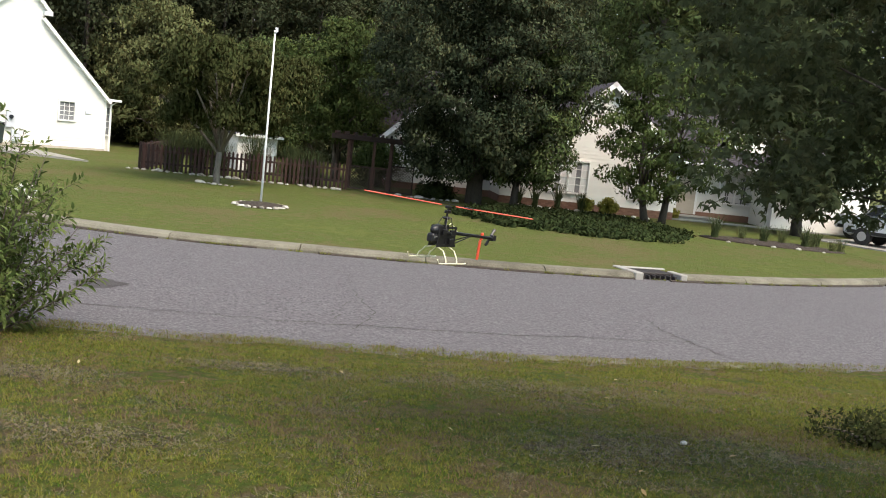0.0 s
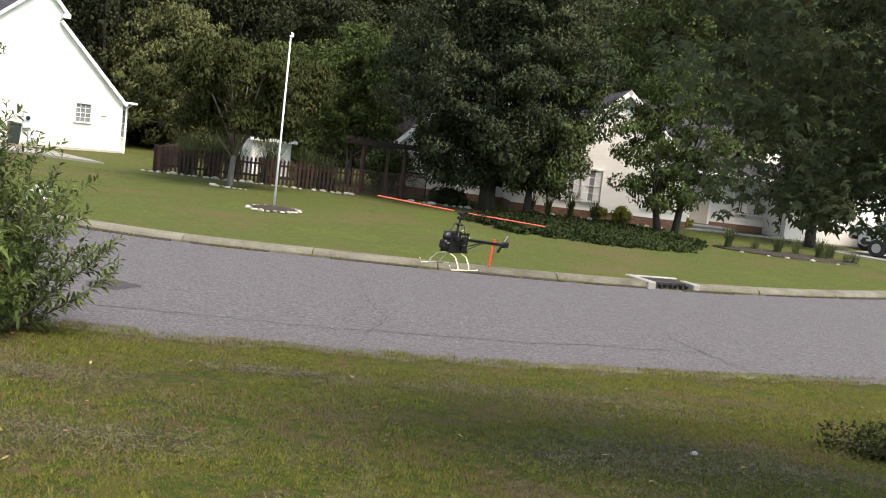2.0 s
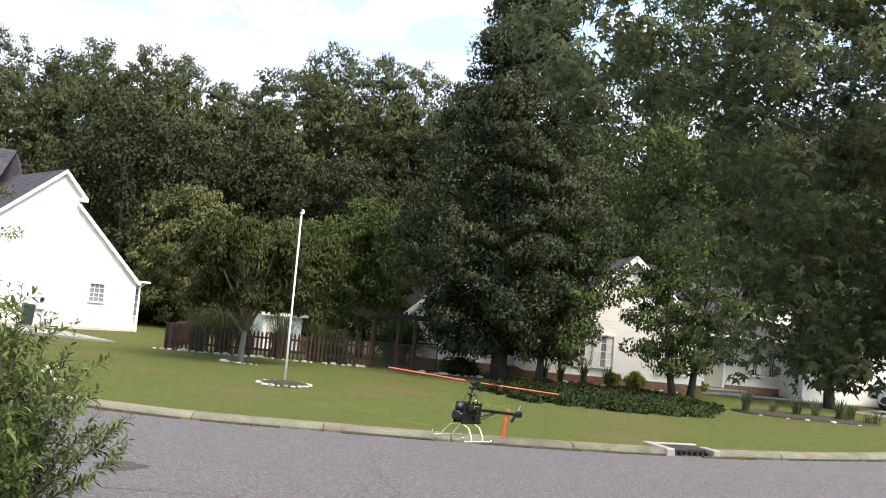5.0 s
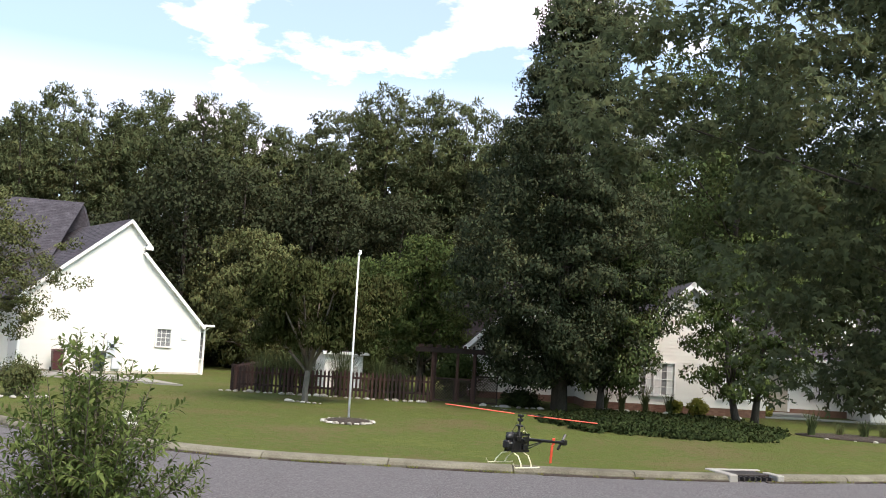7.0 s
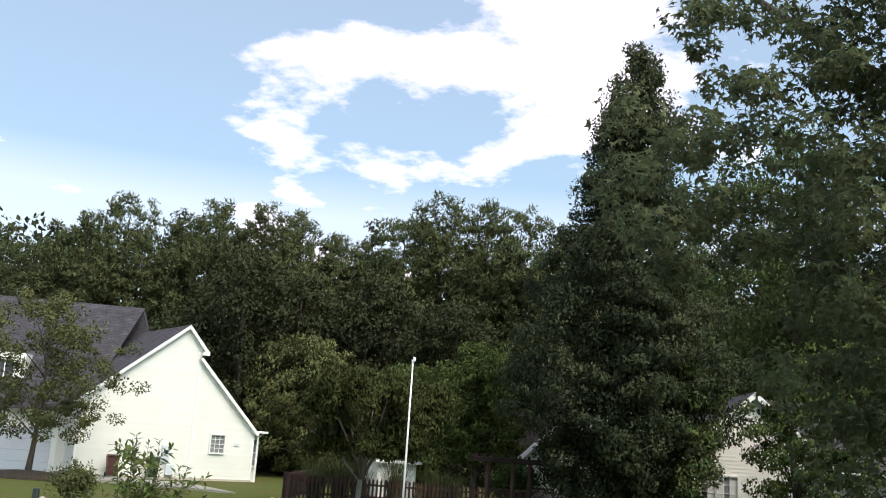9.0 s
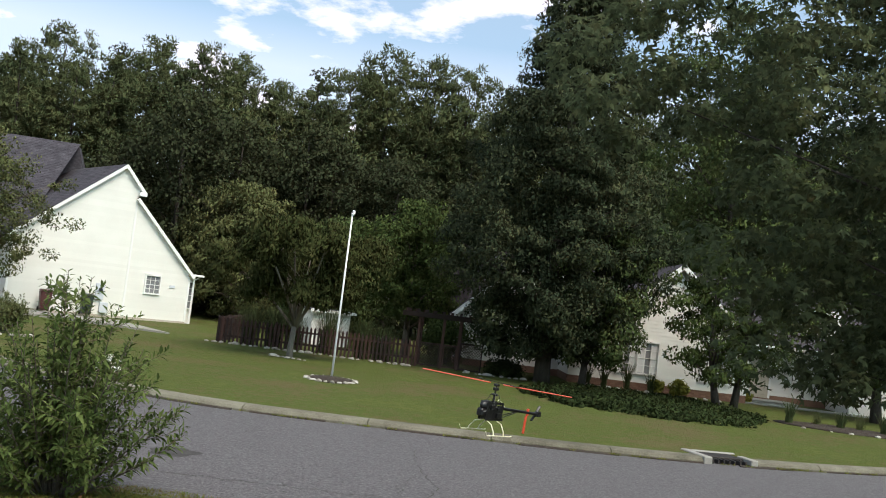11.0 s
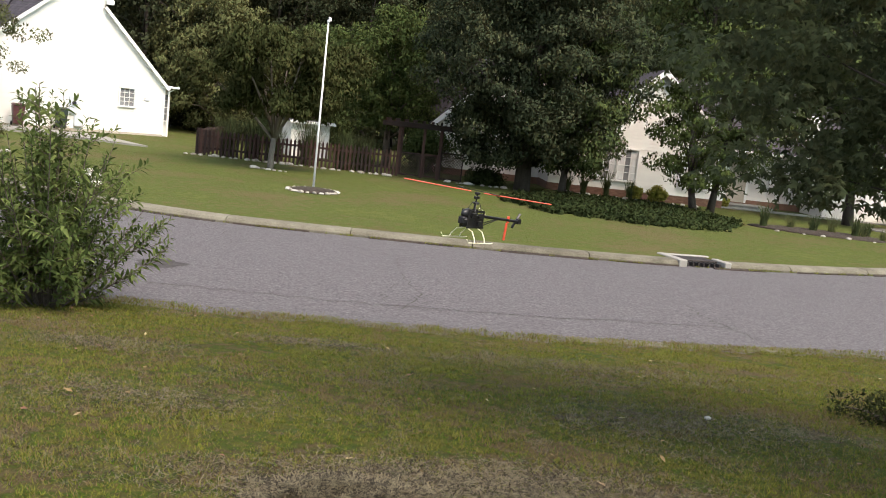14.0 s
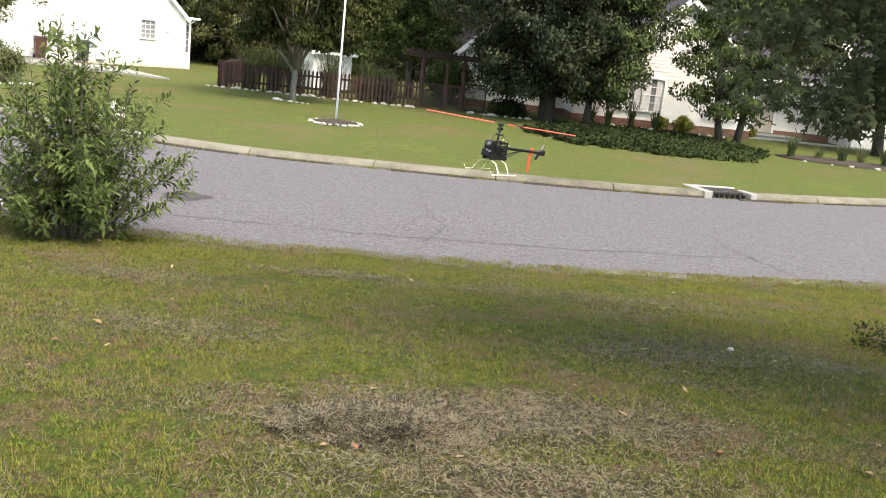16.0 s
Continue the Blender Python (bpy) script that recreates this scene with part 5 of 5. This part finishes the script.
for s in (-1, 1):
    for xa, xb in ((-0.75, 0.1), (0.2, 1.05), (1.15, 1.85)):
        bm = bmesh.new()
        vs = [bm.verts.new((x, s * (0.905 if z < 1.2 else 0.80), z)) for x, z in ((xa - (0.12 if xa < -0.5 else 0), 1.13), (xb, 1.13), (xb - (0.05 if xb > 1.5 else 0), 1.52), (xa + (0.2 if xa < -0.5 else 0), 1.52))]
        bm.faces.new(vs)
        g = bmesh.ops.extrude_face_region(bm, geom=bm.faces[:])
        for e in g["geom"]:
            if isinstance(e, bmesh.types.BMVert):
                e.co.y += s * 0.012
        bmesh.ops.recalc_face_normals(bm, faces=bm.faces)
        part("side_window", bm, M_glass, car)
    for x in (-1.45, 1.4):
        wh = empty("wheel", pose(0, 0, 0), "", "")
        wh.parent = car
        bm = bmesh.new()
        tube(bm, [(x, s * 0.68, 0.36), (x, s * 0.70, 0.36), (x, s * 0.90, 0.36), (x, s * 0.92, 0.36)], [0.3, 0.36, 0.36, 0.3], 20)
        part("tyre", bm, M_rubber, wh)
        bm = bmesh.new()
        tube(bm, [(x, s * 0.86, 0.36), (x, s * 0.935, 0.36)], [0.22, 0.19], 12)
        part("rim", bm, M_rim, wh)
    boxed("bumper_strip", (-2.1, 2.1, s * 0.905 - 0.012, s * 0.905 + 0.012, 0.45, 0.6), M_rubber, car)
    boxed("tail_lamp", (2.14, 2.25, s * 0.8 - 0.07, s * 0.8 + 0.07, 0.8, 1.15), M_lamp, car)
bm = bmesh.new()
vs = [bm.verts.new(p) for p in ((-1.08, -0.72, 1.12), (-1.08, 0.72, 1.12), (-0.62, 0.66, 1.58), (-0.62, -0.66, 1.58))]
bm.faces.new(vs)
g = bmesh.ops.extrude_face_region(bm, geom=bm.faces[:])
for e in g["geom"]:
    if isinstance(e, bmesh.types.BMVert):
        e.co += Vector((-0.02, 0, 0.02))
bmesh.ops.recalc_face_normals(bm, faces=bm.faces)
part("windscreen", bm, M_glass, car)
copy_thing(car, pose(21.4, 41.7, 0.17, 0, 0, -52)).matrix_basis = pose(21.4, 41.7, 0.17, 0, 0, -52)
prism("driveway_far", [(-3.2, 0.0), (12.0, 0.0), (12.0, 0.17), (-3.2, 0.17)], -1.9, 6.5, M_concrete_new).matrix_world = pose(20.2, 38.1, 0, 0, 0, -50)
tagged(bpy.data.objects["driveway_far"], "pale concrete drive under the parked cars", "driveway", kind="structure")

# ---- wheeled bins at the house ----
M_bin = material("maroon_plastic", [(0.07, 0.02, 0.022), (0.10, 0.03, 0.03)], scale=3, rough=0.5, bump=0.05)
M_bin_g = material("green_plastic", [(0.02, 0.03, 0.028), (0.03, 0.045, 0.04)], scale=3, rough=0.5, bump=0.05)
for (x, y, mat, lab) in ((-21.15, 44.9, M_bin, "maroon wheeled rubbish bin by the house wall"), (-19.6, 46.1, M_bin_g, "dark green wheeled bin by the house wall")):
    b = empty("wheeled_bin", pose(x, y, 0.2, 0, 0, 35), lab, "bin")
    bm = bmesh.new()
    vs = box(bm, -0.27, 0.27, -0.3, 0.3, 0.06, 0.98)
    for q in vs:
        if q.co.z < 0.5:
            q.co.x *= 0.78
            q.co.y *= 0.78
    bmesh.ops.bevel(bm, geom=bm.edges[:], offset=0.03, segments=2, affect="EDGES")
    part("body", bm, mat, b)
    bm = bmesh.new()
    vs = box(bm, -0.3, 0.3, -0.36, 0.32, 0.985, 1.06)
    for q in vs:
        if q.co.z > 1.0:
            q.co.x *= 0.8
            q.co.y *= 0.8
    bmesh.ops.bevel(bm, geom=bm.edges[:], offset=0.02, segments=2, affect="EDGES")
    part("lid", bm, mat, b)
    for s in (-1, 1):
        bm = bmesh.new()
        tube(bm, [(s * 0.2, 0.27, 0.1), (s * 0.26, 0.27, 0.1)], [0.1, 0.1], 12)
        part("wheel", bm, M_rubber, b)
box_ = boxed("utility_pedestal", (-0.09, 0.09, -0.08, 0.08, -0.05, 0.5), M_bin_g, None, 0.03)
box_.location = (-15.9, 28.6, 0.13)
tagged(box_, "dark green utility pedestal in the lawn", "utility box")

# ---- model helicopter ----
M_black = material("black_plastic", [(0.004, 0.004, 0.005), (0.012, 0.012, 0.014)], scale=30, rough=0.4, bump=0)
M_orange = material("orange_blade", [(0.55, 0.06, 0.03), (0.65, 0.09, 0.04)], scale=8, rough=0.4, bump=0)
M_white = material("ivory_plastic", [(0.60, 0.57, 0.40), (0.70, 0.66, 0.50)], scale=8, rough=0.4, bump=0)
M_alu = material("bare_aluminium", [(0.35, 0.35, 0.37), (0.55, 0.55, 0.57)], scale=30, rough=0.35, bump=0, metal=0.8)
heli = empty("model_helicopter", pose(*HELI, 0, 4, 0) @ pose(0, 0, 0, 0, 0, 54), "black radio-controlled model helicopter in flight, orange rotor blades", "model helicopter")
# two side plates with cut-outs, a battery and the drive between them
for sd_ in (-1, 1):
    bm = bmesh.new()
    y0, y1 = sorted((sd_ * 0.019, sd_ * 0.0205))
    for x0, x1, z0, z1 in ((-0.07, 0.06, 0.030, 0.040), (-0.07, 0.07, -0.045, -0.034), (-0.07, -0.058, -0.034, 0.030), (-0.012, 0.0, -0.034, 0.030), (0.045, 0.06, -0.034, 0.030), (-0.058, 0.045, -0.008, 0.002)):
        box(bm, x0, x1, y0, y1, z0, z1)
    part("side_plate", bm, M_black, heli)
    bm = bmesh.new()
    for x0, z0 in ((0.008, 0.004), (0.010, -0.032), (-0.045, 0.006)):
        box(bm, x0, x0 + 0.03, sd_ * 0.024 - 0.0045, sd_ * 0.024 + 0.0045, z0, z0 + 0.022, 0.002)
    part("servo", bm, M_black, heli)
    bm = bmesh.new()
    tube(bm, [(0.025, sd_ * 0.026, 0.024), (0.014, sd_ * 0.014, 0.075)], [0.0015, 0.0015], 5)
    tube(bm, [(-0.03, sd_ * 0.026, 0.026), (-0.012, sd_ * 0.012, 0.075)], [0.0015, 0.0015], 5)
    part("push_rod", bm, M_black, heli)
bm = bmesh.new()
box(bm, -0.098, -0.03, -0.017, 0.017, -0.028, 0.008, 0.006)
part("battery", bm, M_black, heli)
bm = bmesh.new()
box(bm, -0.09, -0.05, -0.0185, 0.0185, -0.006, 0.000)
part("battery_strap", bm, M_alu, heli, "pale grey strap")
bm = bmesh.new()
bmesh.ops.create_uvsphere(bm, u_segments=14, v_segments=8, radius=1)
for q in bm.verts:
    q.co = Vector((q.co.x * 0.045 - 0.05, q.co.y * 0.021, q.co.z * 0.024 + 0.022))
part("nose_cover", bm, M_black, heli, smooth=True)
bm = bmesh.new()
tube(bm, [(0.03, 0, -0.03), (0.03, 0, 0.008)], [0.014, 0.014], 12)
part("motor", bm, M_black, heli)
bm = bmesh.new()
box(bm, -0.055, 0.045, -0.0175, 0.0175, -0.042, 0.010, 0.004)
part("frame_block", bm, M_black, heli)
bm = bmesh.new()
tube(bm, [(0, 0, 0.012), (0, 0, 0.018)], [0.032, 0.032], 24)
part("main_gear", bm, M_black, heli)
bm = bmesh.new()
tube(bm, [(0.05, 0.022, 0.03), (0.085, 0.03, 0.045), (0.115, 0.026, 0.03), (0.12, 0.012, 0.006)], [0.0028] * 4, 6)
part("aerial_wire", bm, M_white, heli)
bm = bmesh.new()
tube(bm, [(0.05, 0, 0.012), (0.225, 0, 0.002), (0.40, 0, -0.008)], [0.0075, 0.007, 0.007], 8)
part("tail_boom", bm, M_black, heli)
for sd_ in (-1, 1):
    bm = bmesh.new()
    tube(bm, [(0.05, sd_ * 0.016, -0.034), (0.21, sd_ * 0.003, 0.0)], [0.0024, 0.0024], 6)
    part("boom_strut", bm, M_black, heli)
bm = bmesh.new()
tube(bm, [(0, 0, 0.03), (0, 0, 0.125)], [0.004, 0.004], 8)
part("mast", bm, M_black, heli)
bm = bmesh.new()
tube(bm, [(0, 0, 0.068), (0, 0, 0.073), (0, 0, 0.078)], [0.014, 0.018, 0.012], 10)
part("swashplate", bm, M_black, heli)
bm = bmesh.new()
box(bm, -0.016, 0.016, -0.008, 0.008, 0.092, 0.106, 0.003)
box(bm, -0.012, 0.012, -0.011, 0.011, 0.112, 0.124, 0.003)
tube(bm, [(0, -0.10, 0.131), (0, 0.10, 0.131)], [0.0016, 0.0016], 6)
for sd_ in (-1, 1):
    box(bm, -0.012, 0.012, sd_ * 0.10 - 0.018, sd_ * 0.10 + 0.018, 0.1295, 0.1325)
part("rotor_head", bm, M_black, heli)
for sd_ in (-1, 1):
    bm = bmesh.new()
    box(bm, min(sd_ * 0.03, sd_ * 0.350), max(sd_ * 0.03, sd_ * 0.350), -0.016, 0.016, 0.1225, 0.1255, 0.001)
    for q in bm.verts:
        q.co.z += abs(q.co.x) ** 2 * 0.03
    bmesh.ops.rotate(bm, verts=bm.verts[:], cent=(0, 0, 0), matrix=Matrix.Rotation(radians(-52), 3, "Z"))
    part("main_blade", bm, M_orange, heli)
    bm = bmesh.new()
    for x in (-0.045, 0.035):
        tube(bm, [(x, sd_ * 0.012, -0.046), (x - 0.006, sd_ * 0.045, -0.056), (x - 0.012, sd_ * 0.068, -0.085), (x - 0.014, sd_ * 0.074, -0.103)], [0.0028] * 4, 6)
    tube(bm, [(-0.125, sd_ * 0.075, -0.085), (-0.11, sd_ * 0.075, -0.102), (0.07, sd_ * 0.075, -0.105), (0.085, sd_ * 0.075, -0.103)], [0.0028] * 4, 6)
    part("skid", bm, M_white, heli)
bm = bmesh.new()
box(bm, 0.285, 0.302, -0.003, 0.003, -0.105, -0.018, 0.002)
box(bm, 0.290, 0.312, -0.003, 0.003, -0.018, 0.016, 0.002)
part("tail_fin", bm, M_orange, heli)
bm = bmesh.new()
box(bm, 0.385, 0.415, -0.008, 0.012, -0.02, 0.006, 0.003)
for a in (0.9, 0.9 + math.pi):
    tube(bm, [(0.40, 0.016, -0.007), (0.40 + 0.045 * math.cos(a), 0.016, -0.007 + 0.045 * math.sin(a))], [0.006, 0.007], 5)
part("tail_rotor", bm, M_black, heli)

# ---- grass of the near lawn, cuttings, weeds ----
rng = np.random.default_rng(9)


def blades(name, n, area, hmin, hmax, w, mat, label, lean=0.6, keep=None, lift=0.0, lo=0.3, far=False, tufts=0.0):
    X = rng.uniform(area[0], area[1], n)
    u_ = rng.uniform(0, 1, n)
    Y = area[2] + (area[3] - area[2]) * u_
    ok = np.array([(off(x, y) < far_at(x, y) - 0.36 if far else abs(x) < 0.54 * max(y, 0) + 1.2 + 0.5 * noise.noise((x, y, 0)) and (y < 12.1 + 0.55 * (max(0.0, -5.9 - x) / 8.1) ** 2 or x > -5.95) and off(x, y) > edge_at(x, y) - 0.03) and (keep is None or keep(x, y)) for x, y in zip(X, Y)])
    X, Y = X[ok], Y[ok]
    Z = np.array([max(gz(x, y), 0.02) for x, y in zip(X, Y)]) + lift
    m = len(X)
    a = rng.uniform(0, 2 * np.pi, m)
    h = rng.uniform(hmin, hmax, m)
    if tufts:
        h *= np.array([max(0.35, 1 + tufts * (noise.noise((x * 1.3, y * 1.3, 7)) + noise.noise((x * 4.1, y * 4.1, 1)))) for x, y in zip(X, Y)])
    ln = rng.uniform(lean * lo, lean, m)
    D = np.stack([np.cos(a) * ln, np.sin(a) * ln, np.sqrt(np.maximum(0.02, 1 - ln ** 2))], 1)
    W = np.stack([-np.sin(a), np.cos(a), 0 * a], 1)
    P = np.stack([X, Y, Z], 1) + D * h[:, None] * 0.45
    return tagged(spikes(name, P, D * h[:, None] * 0.5, W * w, mat), label, "grass", kind="stuff")


blades("grass_blades", 430000, (-8, 9, 2.8, 13.6), 0.020, 0.050, 0.0034, M_grass, "short mown grass, green and straw coloured", lean=0.98, lo=0.6, tufts=0.9, keep=lambda x, y: noise.noise((x * 0.8, y * 1.1, 3)) + 0.6 * noise.noise((x * 3.7, y * 3.7, 4)) > -0.42)
def tufts(name, n, per, area, mat, label):
    """Small fans of longer blades, standing apart with dark gaps between them."""
    X, Y = rng.uniform(area[0], area[1], n), area[2] + (area[3] - area[2]) * rng.uniform(0, 1, n) ** 1.25
    ok = np.array([abs(x) < 0.54 * y + 1.2 and off(x, y) > edge_at(x, y) + 0.25 and noise.noise((x * 1.1, y * 1.1, 6)) + 0.7 * noise.noise((x * 4.5, y * 4.5, 2)) > -0.05 for x, y in zip(X, Y)])
    X, Y = X[ok], Y[ok]
    Z = np.array([gz(x, y) for x, y in zip(X, Y)])
    C = np.repeat(np.stack([X, Y, Z], 1), per, 0)
    m = len(C)
    a = rng.uniform(0, 2 * np.pi, m)
    size = np.repeat(rng.uniform(0.6, 1.5, len(X)), per)
    h = rng.uniform(0.017, 0.038, m) * size
    ln = rng.uniform(0.35, 0.92, m)
    D = np.stack([np.cos(a) * ln, np.sin(a) * ln, np.sqrt(1 - ln ** 2)], 1) * h[:, None]
    W = np.stack([-np.sin(a), np.cos(a), 0 * a], 1)
    off_ = np.stack([np.cos(a), np.sin(a), 0 * a], 1) * (rng.uniform(0, 0.022, m) * size)[:, None]
    return tagged(spikes(name, C + off_ + D * 0.48, D * 0.5, W * 0.0026, mat), label, "grass", kind="stuff")


tufts("grass_tufts", 44000, 11, (-7, 8, 3.0, 13.4), M_tuft, "small tufts of longer green and yellow grass in the lawn")
blades("far_grass", 120000, (-15, 16, 20.0, 37), 0.012, 0.030, 0.0045, M_grass_far, "mown grass of the lawn across the street", lean=0.95, lo=0.4, far=True, keep=lambda x, y: not inside_bed(x, y))
blades("straw_cuttings", 420000, (-8, 9, 2.8, 13.0), 0.03, 0.08, 0.0020, M_straw, "dry grass cuttings lying on the lawn", lean=0.995, lo=0.93, keep=lambda x, y: noise.noise((x * 0.9, y * 1.6, 5)) + 0.7 * noise.noise((x * 3, y * 5, 2)) > 0.12 + 0.05 * max(0, y - 6))
blades("edge_grass", 80000, (-8, 10, 11.2, 16.2), 0.025, 0.075, 0.004, M_grass, "longer grass hanging over the road's edge", lean=0.9, tufts=1.0, keep=lambda x, y: off(x, y) < edge_at(x, y) + 0.55 and off(x, y) > edge_at(x, y) + 0.02 + 0.22 * noise.noise((x * 0.6, y * 0.6, 8)))
# weeds and dead grass along the kerb's foot and in its joints
n = 9000
S_ = rng.uniform(-22, 17, n)
thick = np.array([noise.noise((float(q) * 0.7, 2.0, 0)) + 0.8 * noise.noise((float(q) * 2.9, 5.0, 0)) for q in S_])
S_ = S_[thick > 0.12]
S_ = np.concatenate([S_, np.repeat([c for c in cuts if -22 < c < 17], 26) + rng.normal(size=26 * len([c for c in cuts if -22 < c < 17])) * 0.05])
foot = np.array([tuple(on_road(float(q), far_edge(float(q) / 27.6) + 0.035 + 0.05 * abs(float(e)))) + (0.03,) for q, e in zip(S_, rng.normal(size=len(S_)))])
a = rng.uniform(0, 2 * np.pi, len(foot))
ln = rng.uniform(0.2, 0.9, len(foot))
D_ = np.stack([np.cos(a) * ln, np.sin(a) * ln, np.sqrt(1 - ln ** 2)], 1) * rng.uniform(0.02, 0.07, (len(foot), 1))
W_ = np.stack([-np.sin(a), np.cos(a), 0 * a], 1) * 0.005
tagged(spikes("kerb_weeds", foot + D_ * 0.45, D_ * 0.5, W_, M_tuft), "sparse weeds and dead grass along the kerb's foot", "grass", kind="stuff")
# heap of raked grass and its trail
def heap(name, x, y, rx, ry, h, n, label, turn=0.0):
    P = rng.normal(size=(n, 2)) * 0.5
    P = P[np.hypot(P[:, 0], P[:, 1]) < 1.25]
    m = len(P)
    r2 = (P ** 2).sum(1) * np.array([1 + 1.6 * noise.noise((p * 2.3 + x, q * 2.3, 4)) for p, q in P])
    ca, sa = math.cos(turn), math.sin(turn)
    X = x + P[:, 0] * rx * ca - P[:, 1] * ry * sa
    Y = y + P[:, 0] * rx * sa + P[:, 1] * ry * ca
    Z = np.array([gz(p, q) for p, q in zip(X, Y)]) + 0.01 + h * np.exp(-r2 * 1.6) * rng.uniform(0.5, 1.0, m)
    a = rng.uniform(0, 2 * np.pi, m)
    el = rng.normal(size=m) * 0.22
    D = np.stack([np.cos(a) * np.cos(el), np.sin(a) * np.cos(el), np.sin(el)], 1)
    W = np.stack([-np.sin(a), np.cos(a), 0 * a], 1)
    ln = rng.uniform(0.018, 0.062, m)[:, None]
    return tagged(spikes(name, np.stack([X, Y, Z], 1), D * ln, W * 0.0023, M_straw), label, "grass cuttings", kind="stuff")


heap("cuttings_heap", -0.33, 4.42, 0.55, 0.30, 0.12, 21000, "low heap of raked dry grass on the lawn")
for i, (x, y, rx, ry, n, ang) in enumerate([(0.35, 4.85, 1.6, 0.6, 13000, 0.15), (2.1, 7.0, 1.8, 1.1, 5000, 0.1), (-1.3, 9.6, 1.0, 0.45, 1800, 0.05), (-3.2, 8.2, 0.9, 0.5, 2000, 0.1), (1.4, 9.6, 2.2, 0.7, 3600, 0.1), (-1.9, 6.2, 0.9, 0.5, 2000, 0.0), (0.4, 3.85, 1.6, 0.5, 7000, 0.0)]):
    heap("cuttings_trail", x, y, rx, ry, 0.025, n, "scattered dry grass and thatch in the lawn", ang)
for i, (x, y, h) in enumerate([(-0.5, 12.55, 0.12), (-1.7, 11.7, 0.14), (4.62, 21.35, 0.1)]):
    reeds("weed_tuft", x, y, 60, h * 2, 0.22, M_bush, 100 + i, "green weed tuft in the ground", "weed", w=0.01)
# fallen leaves and a stone on the lawn
rng = np.random.default_rng(12)
M_litter = material("fallen_leaf", [(0.20, 0.13, 0.05), (0.32, 0.27, 0.12), (0.16, 0.07, 0.035)], scale=4, island=0.8, rough=0.7, bump=0)
P_ = np.array([(x, y, gz(x, y) + 0.035) for x, y in zip(rng.uniform(-5, 6, 90), rng.uniform(4, 11.5, 90))])
a = rng.uniform(0, 2 * np.pi, len(P_))
A_ = np.stack([np.cos(a), np.sin(a), rng.normal(size=len(a)) * 0.2], 1) * rng.uniform(0.02, 0.045, (len(a), 1))
B_ = np.stack([-np.sin(a), np.cos(a), rng.normal(size=len(a)) * 0.2], 1) * rng.uniform(0.012, 0.022, (len(a), 1))
tagged(quads("fallen_leaves", P_, A_, B_, None, M_litter), "dry yellow and brown leaves scattered on the lawn", "leaves", kind="stuff")
r = rock("small_stone", (0.032, 0.026, 0.022), 301, M_stone)
r.location = (2.4, 7.45, gz(2.4, 7.45) + 0.012)
tagged(r, "small pale stone lying in the grass", "stone")
